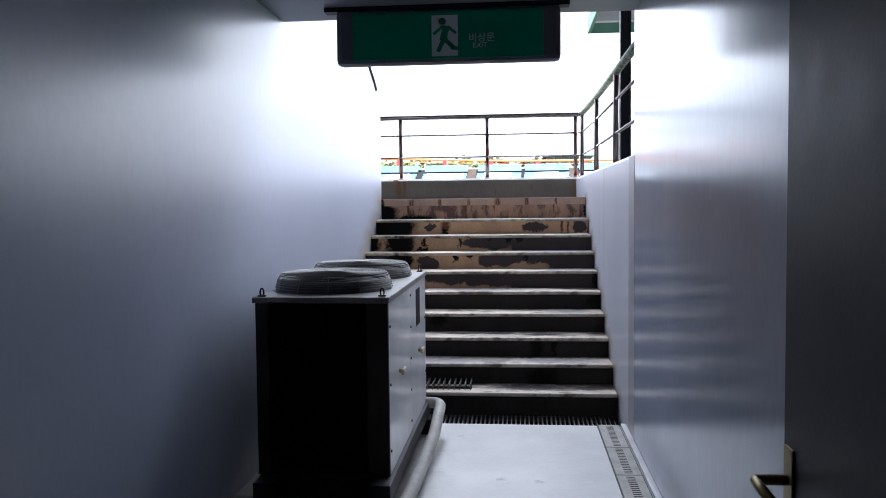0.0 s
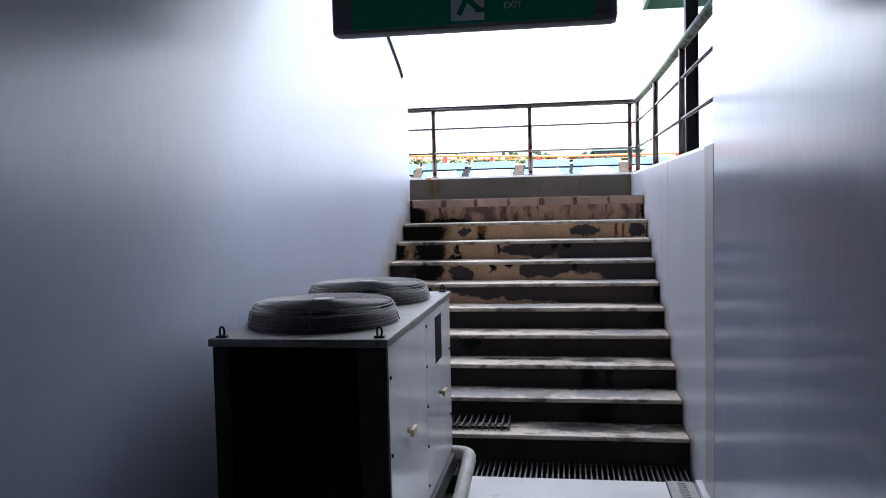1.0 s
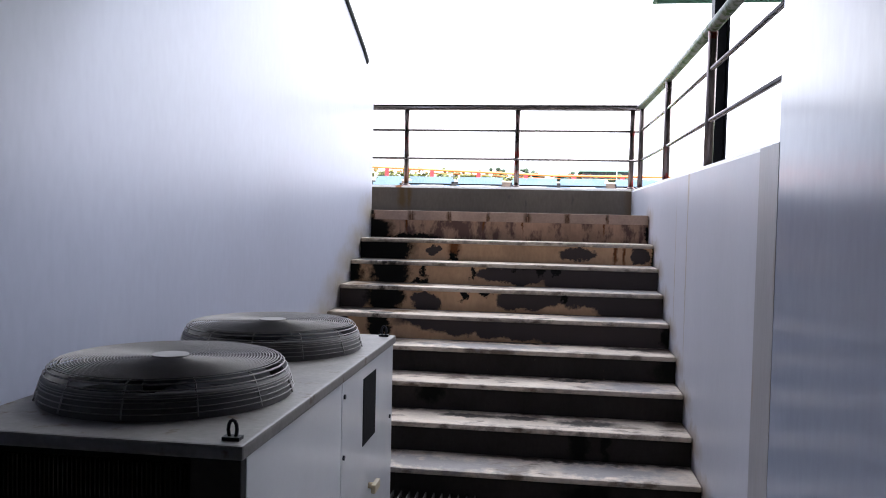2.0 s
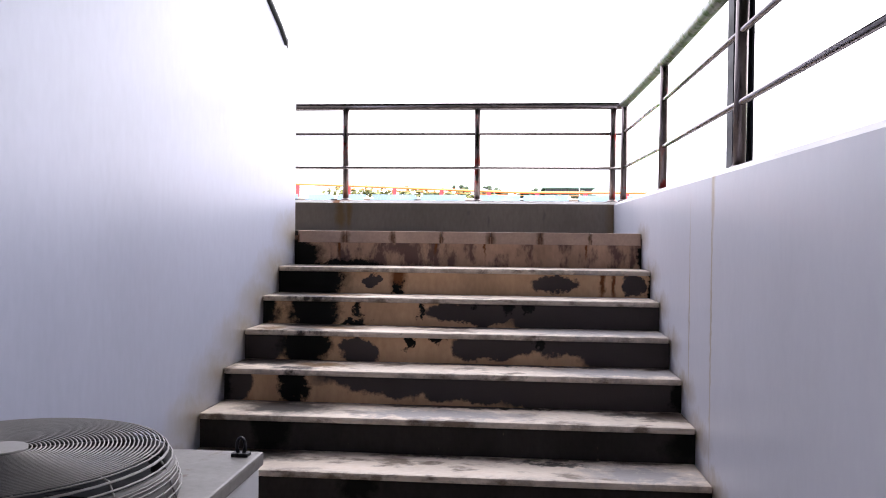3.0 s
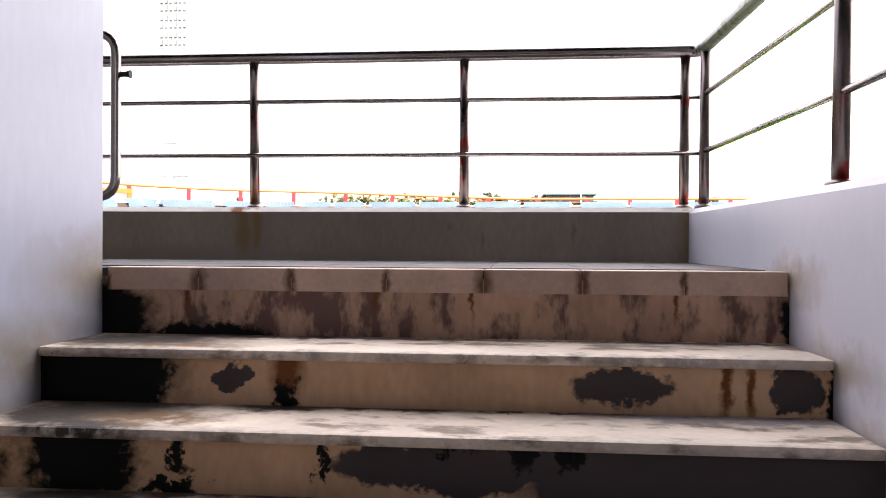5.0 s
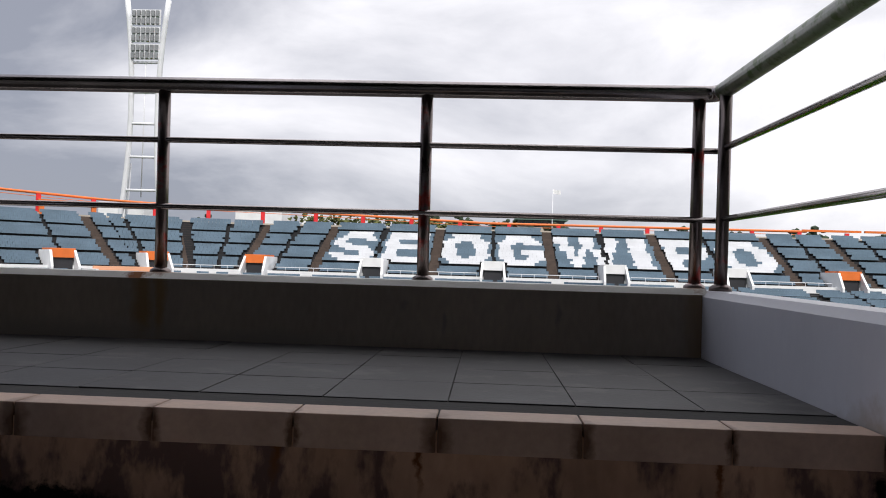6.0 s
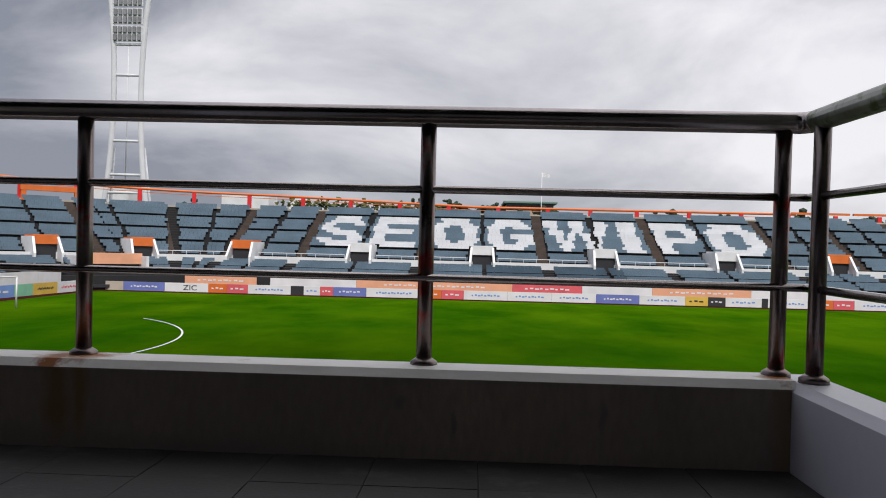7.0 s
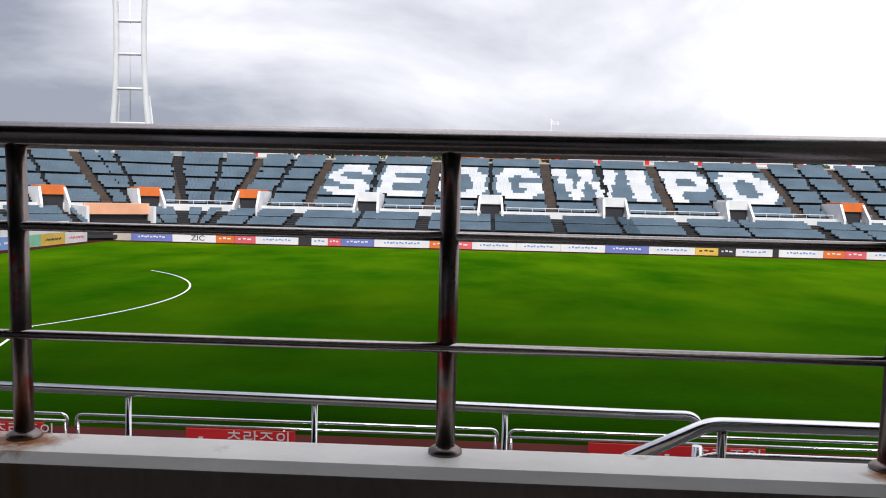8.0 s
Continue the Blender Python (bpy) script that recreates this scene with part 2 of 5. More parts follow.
g_ramp.color_ramp.elements[0].position, g_ramp.color_ramp.elements[0].color = 0.34, (0.13, 0.52, 0.004, 1)
g_ramp.color_ramp.elements[1].position, g_ramp.color_ramp.elements[1].color = 0.66, (0.46, 1.0, 0.01, 1)
gl.new(g_geo.outputs["Position"], g_map.inputs["Vector"])
gl.new(g_map.outputs["Vector"], g_noise.inputs["Vector"])
gl.new(g_noise.outputs["Fac"], g_ramp.inputs["Fac"])
gl.new(g_ramp.outputs["Color"], grass_bsdf.inputs["Sheen Tint"])
SEAT_BLUE = mat("faded_blue_grey_seat_plastic", (0.135, 0.195, 0.25), rough=0.45, vary=0.14, scale=0.35, fine=6, bump=0)
SEAT_DARK = mat("dark_blue_seat_plastic", (0.07, 0.11, 0.15), rough=0.45, vary=0.14, scale=0.35, fine=6, bump=0)
SEAT_WHITE = mat("white_seat_plastic", (0.68, 0.69, 0.71), rough=0.45, vary=0.08, scale=0.5, fine=6, bump=0)
# near black, so gaps between seat rows carry the steps' shadow as colour
STAND = mat("shadow_dark_stand_concrete", (0.02, 0.02, 0.022), rough=0.9, vary=0.25, scale=0.4, fine=5, bump=0.2)
AISLE = mat("brown_aisle_concrete", (0.085, 0.062, 0.05), rough=0.9, vary=0.25, scale=0.8, fine=8, bump=0.2)
WHITE_PAINT = mat("white_painted_concrete", (0.8, 0.8, 0.8), rough=0.6, vary=0.08, scale=0.6, bump=0.1)
ORANGE = mat("orange_paint", (0.75, 0.17, 0.03), rough=0.5, vary=0.1, scale=0.8, bump=0)
PALE_ORANGE = mat("faded_orange_banner", (0.85, 0.42, 0.25), rough=0.6, vary=0.1, scale=0.5, bump=0)
RED = mat("red_paint", (0.72, 0.025, 0.03), rough=0.5, vary=0.1, scale=1.5, bump=0)
PINK = mat("pink_red_banner", (0.75, 0.12, 0.14), rough=0.6, vary=0.1, scale=0.8, bump=0)
BLUE = mat("violet_blue_banner", (0.16, 0.2, 0.5), rough=0.6, vary=0.1, scale=0.8, bump=0)
MINT = mat("mint_green_banner", (0.25, 0.6, 0.38), rough=0.6, vary=0.1, scale=0.8, bump=0)
YELLOW = mat("yellow_banner", (0.75, 0.5, 0.08), rough=0.6, vary=0.1, scale=0.8, bump=0)
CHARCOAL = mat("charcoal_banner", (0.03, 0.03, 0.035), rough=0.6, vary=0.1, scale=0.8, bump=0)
SKYBLUE = mat("light_blue_banner", (0.2, 0.35, 0.7), rough=0.6, vary=0.1, scale=0.8, bump=0)
MAST = mat("white_mast_steel", (0.72, 0.73, 0.75), rough=0.45, vary=0.06, scale=0.5, bump=0)
LAMP = mat("floodlight_grey", (0.25, 0.26, 0.27), rough=0.35, vary=0.2, scale=1, bump=0)
FOLIAGE = mat("dark_pine_foliage", (0.035, 0.055, 0.03), rough=0.9, vary=0.4, scale=0.8, fine=6, bump=0.4)
HEDGE = mat("olive_hedge_foliage", (0.11, 0.12, 0.035), rough=0.9, vary=0.4, scale=0.8, fine=6, bump=0.4)
BARK = mat("bark", (0.12, 0.085, 0.06), rough=0.9, vary=0.3, scale=3, bump=0.4)
GREEN_ROOF = mat("grey_green_roof_sheet", (0.16, 0.26, 0.22), rough=0.5, vary=0.1, scale=0.6, bump=0)
BEIGE = mat("beige_wall", (0.5, 0.44, 0.36), rough=0.8, vary=0.12, scale=0.6, bump=0.1)
GLASS_DARK = mat("dark_window_glass", (0.03, 0.035, 0.04), rough=0.1, vary=0.1, bump=0)


# ---- mesh helpers ----
def box(bm, x0, x1, y0, y1, z0, z1, bevel=0.0, m=None, seg=2):
    vs = [bm.verts.new((x, y, z)) for z in (z0, z1) for x, y in ((x0, y0), (x1, y0), (x1, y1), (x0, y1))]
    fs = [bm.faces.new([vs[i] for i in q]) for q in ((3, 2, 1, 0), (4, 5, 6, 7), (0, 1, 5, 4), (1, 2, 6, 5), (2, 3, 7, 6), (3, 0, 4, 7))]
    if bevel:
        es = list({e for f in fs for e in f.edges})
        out = bmesh.ops.bevel(bm, geom=es, offset=bevel, segments=seg, affect="EDGES", profile=0.6)
        vs = list({v for f in out["faces"] for v in f.verts})
    if m is not None:
        for v in vs:
            v.co = m @ v.co
    return vs


def tube(bm, pts, r, n=12, caps=True):
    """A round bar along a line of points."""
    pts = [Vector(p) for p in pts]
    rings = []
    side = None
    for i, p in enumerate(pts):
        d = (pts[min(i + 1, len(pts) - 1)] - pts[max(i - 1, 0)]).normalized()
        if side is None:
            side = d.orthogonal().normalized()
        else:
            side = (side - d * side.dot(d)).normalized()
        up = d.cross(side)
        rr = r[i] if isinstance(r, (list, tuple)) else r
        rings.append([bm.verts.new(p + (side * math.cos(2 * math.pi * k / n) + up * math.sin(2 * math.pi * k / n)) * rr) for k in range(n)])
    for a, b in zip(rings, rings[1:]):
        for k in range(n):
            f = bm.faces.new((a[k], a[(k + 1) % n], b[(k + 1) % n], b[k]))
            f.smooth = True
    if caps:
        bm.faces.new(rings[0][::-1])
        bm.faces.new(rings[-1])


def bend(a, corner, b, r, n=6):
    """Points that round a corner."""
    a, corner, b = Vector(a), Vector(corner), Vector(b)
    p, q = corner + (a - corner).normalized() * r, corner + (b - corner).normalized() * r
    return [tuple(p * (1 - t) ** 2 + corner * 2 * t * (1 - t) + q * t * t) for t in [i / n for i in range(n + 1)]]


def mesh_of(name, bm, materials):
    bmesh.ops.recalc_face_normals(bm, faces=bm.faces)
    me = bpy.data.meshes.new(name)
    bm.to_mesh(me)
    bm.free()
    for m in materials if isinstance(materials, (list, tuple)) else [materials]:
        me.materials.append(m)
    return me


def part(name, bm, material, parent, label=""):
    ob = new(name, mesh_of(name, bm, material))
    ob.parent = parent
    return tagged(ob, label)


def thing(name, at, label, category, group="", kind=""):
    ob = new(name)
    ob.location = at
    ob.empty_display_size = 0.1
    return tagged(ob, label, category, group, kind)


def solid(name, bm, material, label, category, group="", kind=""):
    return tagged(new(name, mesh_of(name, bm, material)), label, category, group, kind)


def prism(bm, outline, x0, x1):
    """An outline of (y, z), pushed out along x."""
    a = [bm.verts.new((x0, y, z)) for y, z in outline]
    b = [bm.verts.new((x1, y, z)) for y, z in outline]
    bm.faces.new(a)
    bm.faces.new(b[::-1])
    for i in range(len(a)):
        j = (i + 1) % len(a)
        bm.faces.new((a[i], b[i], b[j], a[j]))


# ---- the plan, in metres ----
XL, XR = -1.447, 0.712          # faces of the passage walls
STEPS, RUN, RISE = 10, 0.295, 0.12   # RISE: the lowest riser; the others are 0.153 and the topmost, with its tiles, is higher
Y_TOP = 8.41                    # front edge of the landing
Y_FOOT = 5.714
Z_LAND = 1.557


def step_y(k):
    return Y_FOOT + RUN * (k - 1) if k < STEPS else (Y_TOP if k == STEPS else Y_TOP + 0.3)


def step_z(k):
    return 0.0 if k < 1 else (RISE + 0.153 * (k - 1) if k < STEPS else Z_LAND)


Y_PAR = 9.93                    # middle of the front parapet
Z_PAR = 1.82
Y_ROOF = 4.90                   # where the ceiling of the passage ends
Z_CEIL = 2.63
Y_WALL = 4.93                   # where the full-height east wall ends
PITCH_Z = -2.91
Y_FLOOR = 5.29                  # where the passage floor meets the trench


# stains with shapes of their own: a riser's number, from x, to x, from and to as shares of its height
def riser_blobs(rows):
    out = []
    for k, x0, x1, f0, f1 in rows:
        z0, h = step_z(k - 1), step_z(k) - step_z(k - 1)
        out.append((((x0 + x1) / 2, step_y(k), z0 + h * (f0 + f1) / 2), ((x1 - x0) / 2, 0.12, h * (f1 - f0) / 2)))
    return out


GREY_PAINT, MOULD, RUSTY = (0.066, 0.053, 0.051), (0.007, 0.007, 0.006), (0.16, 0.06, 0.02)
CREAM_TOP = mat("streaked_cream_riser_paint", (0.47, 0.295, 0.2), rough=0.7, spec=0.15, vary=0.2, scale=5, fine=45, bump=0.3, stretch=(1, 1, 0.45), dirt=(0.15, 0.09, 0.075), dirt_at=0.48)
add_blobs(CREAM_TOP, riser_blobs([(10, -1.6, -1.27, -0.4, 0.8), (10, -1.34, -0.85, -0.3, 0.2), (10, 0.69, 0.8, -0.2, 0.8)]), MOULD, wobble=0.04, wobble_scale=18, soft=0.2)
add_blobs(CREAM_TOP, riser_blobs([(10, -1.17, -1.15, 0.3, 1.0), (10, -0.56, -0.54, 0.35, 1.0), (10, -0.25, -0.235, 0.35, 1.0), (10, 0.37, 0.385, 0.3, 1.0)]), RUSTY, wobble=0.012, wobble_scale=25, soft=0.5)
add_blobs(CREAM, riser_blobs([(9, -0.94, -0.83, 0.3, 0.7), (9, 0.04, 0.3, 0.1, 0.85), (9, 0.56, 0.69, 0.05, 0.9), (8, -0.54, 0.0, 0.1, 0.92), (8, -0.12, 0.95, -0.6, 1.6), (7, -1.6, -1.22, -0.3, 1.4), (7, -0.95, -0.73, -0.2, 0.75),
                              (7, -0.38, 0.05, 0.1, 1.15), (7, -0.1, 1.0, 0.2, 1.5), (7, 0.25, 1.1, -0.5, 1.5), (6, -1.0, 0.5, 0.15, 1.5), (6, -0.2, 1.2, -0.4, 1.5), (6, -1.6, -1.3, -0.2, 1.2)]), GREY_PAINT, wobble=0.035, wobble_scale=11, soft=0.07)
add_blobs(CREAM, riser_blobs([(9, 0.43, 0.455, -0.1, 1.1), (9, 0.49, 0.515, -0.1, 1.0), (9, -0.78, -0.69, 0.1, 1.2), (10, -0.9, -0.88, 0.3, 1.0)]), RUSTY, wobble=0.015, wobble_scale=20, soft=0.5)
add_blobs(CREAM, riser_blobs([(10, -1.6, -1.34, -0.4, 0.8), (10, -1.34, -1.0, -0.3, 0.18), (9, -1.75, -1.05, -0.5, 1.5), (9, -1.3, -1.05, -0.4, 1.5), (9, 0.695, 0.76, -0.2, 1.2), (9, -0.76, -0.7, -0.2, 0.45), (8, -1.6, -1.36, -0.3, 1.3), (8, -1.31, -1.02, -0.4, 1.5),
                              (8, -0.94, -0.89, 0.2, 1.1), (8, -1.0, -0.85, -0.1, 0.12), (8, -0.58, -0.55, 0.3, 1.1), (8, -0.32, -0.2, 0.72, 1.0), (8, -0.12, -0.06, 0.5, 1.05), (8, 0.0, 0.04, 0.55, 1.05), (7, -1.26, -1.0, -0.3, 1.3), (7, -0.61, -0.56, 0.4, 1.1), (7, -0.5, -0.4, 0.65, 1.0),
                              (7, 0.05, 0.1, 0.6, 1.1), (6, -1.18, -1.03, -0.3, 1.3), (6, -1.6, -1.42, -0.3, 1.3), (6, 0.66, 0.8, 0.0, 1.2)]), MOULD, wobble=0.045, wobble_scale=20, soft=0.2)


def tread_blobs(rows):
    """A tread's number, the middle x, how far behind its edge, and the half sizes."""
    return [((x, step_y(k) + b, step_z(k)), (rx, ry, 0.12)) for k, x, b, rx, ry in rows]


add_blobs(TREAD, tread_blobs([(9, -1.24, 0.17, 0.28, 0.14), (9, -0.85, 0.29, 0.4, 0.03), (8, -1.3, 0.13, 0.17, 0.14), (8, 0.1, 0.292, 0.9, 0.016), (9, 0.1, 0.292, 0.9, 0.014), (9, -0.73, 0.3, 0.1, 0.05), (8, -1.2, 0.2, 0.22, 0.14), (8, -1.15, 0.02, 0.13, 0.05), (8, -0.75, 0.27, 0.14, 0.06), (7, -1.12, 0.2, 0.2, 0.13), (7, -1.15, 0.03, 0.13, 0.05), (6, -1.3, 0.2, 0.25, 0.1), (6, -1.1, 0.03, 0.1, 0.05), (5, -1.1, 0.15, 0.2, 0.13), (4, -1.2, 0.2, 0.25, 0.1),
                              (1, 0.12, 0.15, 0.33, 0.09), (1, 0.52, 0.15, 0.14, 0.07), (3, -0.45, 0.18, 0.16, 0.03), (3, -0.15, 0.18, 0.14, 0.03), (3, 0.2, 0.14, 0.16, 0.06), (4, 0.1, 0.2, 0.15, 0.035), (5, 0.55, 0.2, 0.2, 0.06), (7, -0.35, 0.24, 0.3, 0.04), (6, 0.1, 0.26, 0.7, 0.03), (2, 0.15, 0.27, 0.3, 0.05), (5, -0.2, 0.27, 0.5, 0.03)]), (0.03, 0.022, 0.016), wobble=0.06, wobble_scale=13, soft=0.35)
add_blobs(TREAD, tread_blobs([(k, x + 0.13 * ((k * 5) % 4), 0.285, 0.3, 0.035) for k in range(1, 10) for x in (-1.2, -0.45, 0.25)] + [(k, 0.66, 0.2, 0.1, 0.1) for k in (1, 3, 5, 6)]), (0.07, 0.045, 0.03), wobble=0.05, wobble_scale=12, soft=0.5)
add_blobs(TREAD, tread_blobs([(8, -1.02, 0.1, 0.16, 0.06), (7, -0.98, 0.12, 0.14, 0.06), (9, -1.1, 0.05, 0.2, 0.04), (6, -1.0, 0.14, 0.12, 0.06), (7, -1.33, 0.07, 0.08, 0.05)]), (0.16, 0.085, 0.025), wobble=0.07, wobble_scale=15, soft=0.5)
add_blobs(TREAD, tread_blobs([(7, 0.45, 0.14, 0.55, 0.12), (2, 0.3, 0.12, 0.3, 0.1), (2, -0.6, 0.1, 0.5, 0.1), (4, 0.45, 0.1, 0.2, 0.1), (8, 0.45, 0.25, 0.35, 0.05), (6, 0.5, 0.12, 0.4, 0.1), (5, -0.4, 0.1, 0.4, 0.08)]), (0.3, 0.28, 0.27), wobble=0.09, wobble_scale=14, soft=0.4)
add_blobs(PARAPET_SHADED, [((-1.47, 9.82, 1.7), (0.035, 0.05, 0.35)), ((-1.4, 9.82, 1.75), (0.02, 0.05, 0.2)), ((0.72, 9.87, 1.7), (0.06, 0.06, 0.4))], (0.3, 0.19, 0.09), wobble=0.012, wobble_scale=15, soft=0.6)
add_blobs(PARAPET, [((XR, 6.66, 1.72), (0.05, 0.022, 0.13)), ((XR, 6.67, 1.3), (0.05, 0.01, 0.55)), ((XR, 7.06, 1.2), (0.05, 0.008, 0.35))], (0.42, 0.33, 0.22), wobble=0.012, wobble_scale=15, soft=0.7)
add_blobs(COPING_LIT, [((-1.455, 9.93, 1.83), (0.1, 0.1, 0.03)), ((-1.5, 9.85, 1.82), (0.05, 0.06, 0.03)), ((0.72, 9.9, 1.82), (0.07, 0.05, 0.03))], (0.34, 0.11, 0.012), wobble=0.035, wobble_scale=18, soft=0.4)
add_blobs(PARAPET_SHADED, [((-0.43, 9.82, 1.72), (0.014, 0.05, 0.018)), ((-0.27, 9.82, 1.66), (0.008, 0.05, 0.035)), ((0.17, 9.82, 1.7), (0.008, 0.05, 0.04))], (0.28, 0.24, 0.21), wobble=0.01, wobble_scale=22, soft=0.5)
add_blobs(PARAPET_SHADED, [((-1.0, 9.82, 1.57), (0.35, 0.05, 0.03)), ((-1.8, 9.82, 1.57), (0.5, 0.05, 0.05))], (0.3, 0.26, 0.22), wobble=0.02, wobble_scale=22, soft=0.6)
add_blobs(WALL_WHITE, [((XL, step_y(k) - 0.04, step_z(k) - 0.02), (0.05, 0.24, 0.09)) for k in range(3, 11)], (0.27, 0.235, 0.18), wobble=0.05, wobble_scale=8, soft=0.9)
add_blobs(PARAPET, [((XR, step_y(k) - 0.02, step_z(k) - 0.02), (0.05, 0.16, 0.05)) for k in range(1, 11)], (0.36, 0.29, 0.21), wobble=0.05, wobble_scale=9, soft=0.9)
add_blobs(TILE_PINK, [((XR - 0.309 - 0.3055 * i, Y_TOP - 0.02, Z_LAND - 0.045), (0.012 + 0.007 * (i % 3), 0.1, 0.05)) for i in range(7)], (0.12, 0.055, 0.025), wobble=0.012, wobble_scale=22, soft=0.5)
# shade under and beside the air conditioner, painted into the floor colour
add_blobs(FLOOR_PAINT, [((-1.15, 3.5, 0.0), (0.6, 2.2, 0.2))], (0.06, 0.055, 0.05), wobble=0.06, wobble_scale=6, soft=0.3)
RISER_GREY = mat("grey_riser_paint", (0.036, 0.03, 0.028), rough=0.75, spec=0.15, vary=0.25, scale=5, fine=50, bump=0.3, stretch=(1, 1, 0.6), dirt=(0.24, 0.18, 0.14), dirt_at=0.68)
add_blobs(RISER_GREY, riser_blobs([(3, 0.1, 0.2, -0.2, 1.2), (3, 0.26, 0.31, -0.2, 1.2), (2, 0.08, 0.3, -0.3, 0.9), (4, -0.75, -0.6, 0.2, 1.2), (5, 0.6, 0.8, 0, 1.1), (5, -1.2, -1.05, -0.2, 1.2), (4, -1.3, -1.1, -0.2, 1.2)]), MOULD, wobble=0.04, wobble_scale=14, soft=0.3)

# ---- setting: passage ----
bm = bmesh.new()
prism(bm, [(1.2, -0.3), (1.2, 4.9), (Y_ROOF - 0.6, 4.3), (Y_ROOF, 4.05), (Y_TOP - 0.02, 2.585), (Y_TOP, 2.56), (Y_TOP, -0.3)], XL - 0.22, XL)
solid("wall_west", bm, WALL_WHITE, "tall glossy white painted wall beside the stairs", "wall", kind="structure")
bm = bmesh.new()
box(bm, XR, XR + 0.185, 1.2, Y_WALL, -0.3, Z_CEIL + 0.3, 0.004)
solid("wall_east", bm, WALL_EAST, "glossy white painted passage wall reflecting the stairs", "wall", kind="structure")
# unseen stretch of wall, made dark only to cut light bounced forward
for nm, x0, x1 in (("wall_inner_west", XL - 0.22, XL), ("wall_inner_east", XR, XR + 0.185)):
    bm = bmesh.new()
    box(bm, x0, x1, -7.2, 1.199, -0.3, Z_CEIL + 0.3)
    solid(nm, bm, CONCRETE, "unseen passage wall darkened to cut bounced light", "wall", kind="structure")
# out of view; its dark colour keeps bounced light down
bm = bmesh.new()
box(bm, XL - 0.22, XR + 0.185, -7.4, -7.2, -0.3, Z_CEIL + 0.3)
solid("wall_south", bm, ROOF_DARK, "unseen passage end wall, dark to cut bounced light", "wall", kind="structure")
bm = bmesh.new()
box(bm, XL, XR, -7.2, Y_ROOF, Z_CEIL, Z_CEIL + 0.3, 0.006)
solid("ceiling", bm, CEILING, "low grey painted concrete ceiling slab", "ceiling", kind="structure")
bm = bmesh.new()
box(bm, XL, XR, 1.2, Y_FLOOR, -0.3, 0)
solid("floor", bm, FLOOR_PAINT, "scuffed white painted concrete passage floor, shade painted round the unit", "floor", kind="structure")
# unseen floor, darkened like the walls beside it to cut bounce
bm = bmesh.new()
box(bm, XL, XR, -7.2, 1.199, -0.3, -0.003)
solid("floor_inner", bm, CONCRETE, "unseen passage floor darkened to cut bounced light", "floor", kind="structure")
bm = bmesh.new()
box(bm, XR + 0.002, XR + 0.165, Y_WALL + 0.001, Y_PAR + 0.11, -0.3, Z_PAR - 0.006, 0.024, seg=1)
for v in bm.verts:
    if v.co.z > 1:
        v.co.z -= 0.006 * (Y_PAR - v.co.y)
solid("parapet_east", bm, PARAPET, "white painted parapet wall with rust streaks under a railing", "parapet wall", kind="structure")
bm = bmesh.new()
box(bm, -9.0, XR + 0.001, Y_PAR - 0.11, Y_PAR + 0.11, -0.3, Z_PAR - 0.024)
solid("parapet_north", bm, PARAPET_SHADED, "grey-beige low parapet wall with rust stains and painted-in shade", "parapet wall", kind="structure")
# top of the same wall, split off to carry the lighter colour
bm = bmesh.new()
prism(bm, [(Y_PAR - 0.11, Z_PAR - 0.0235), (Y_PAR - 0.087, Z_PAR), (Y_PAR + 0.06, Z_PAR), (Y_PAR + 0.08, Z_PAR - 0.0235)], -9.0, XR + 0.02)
solid("coping_north", bm, COPING_LIT, "chamfered coping of the parapet, painted paler for skylight", "coping", kind="structure")

# ---- stairs ----
stairs = thing("staircase", (0, Y_FOOT, 0), "worn concrete staircase with peeling cream and grey paint", "staircase", kind="structure")
for k in range(1, STEPS + 1):
    y0, y1, z1 = step_y(k), step_y(k + 1), step_z(k)
    bm = bmesh.new()
    box(bm, XL, XR, y0, y1, -0.3, z1 - 0.03)
    ob = part("riser", bm, CREAM_TOP if k == STEPS else CREAM if k > 5 else RISER_GREY, stairs, "cream painted riser with grey patches" if k > 5 else "dark grey painted riser")
    bm = bmesh.new()
    if k < STEPS:
        box(bm, XL + 0.002, XR - 0.002, y0 - 0.022, y1 - 0.001, z1 - 0.029, z1, 0.011)
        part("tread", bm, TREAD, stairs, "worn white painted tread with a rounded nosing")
for o in stairs.children:
    o.matrix_parent_inverse = Matrix.Translation(stairs.location).inverted()

# ---- landing ----
landing = thing("floor_landing", (0, 9, Z_LAND), "dusty dark grey tiled landing", "floor", kind="structure")
bm = bmesh.new()
box(bm, -9.0, XR, Y_TOP + 0.03, Y_PAR - 0.11, -0.3, Z_LAND - 0.003)
box(bm, -9.0, XL - 0.221, 6.2, Y_TOP + 0.03, -0.3, Z_LAND - 0.004)
part("grout_bed", bm, GROUT, landing)
bm = bmesh.new()
box(bm, -0.1495, 0.1495, -0.1495, 0.1495, -0.012, 0.0, 0.001)
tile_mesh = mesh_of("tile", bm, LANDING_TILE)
for i in range(15):
    for j in range(5):
        ob = new("tile", tile_mesh)
        ob.location = (XR - 0.152 - 0.302 * i, Y_PAR - 0.26 - 0.302 * j + 0.02, Z_LAND + random.uniform(-0.0008, 0.0008))
        ob.rotation_euler = (random.uniform(-0.002, 0.002), random.uniform(-0.002, 0.002), 0)
        if ob.location.y - 0.15 > Y_TOP + 0.03:
            ob.parent = landing
        else:
            bpy.data.objects.remove(ob)
bm = bmesh.new()
box(bm, -0.151, 0.151, -0.043, 0.06, -0.074, 0.0, 0.003)
edge_mesh = mesh_of("edge_tile", bm, TILE_PINK)
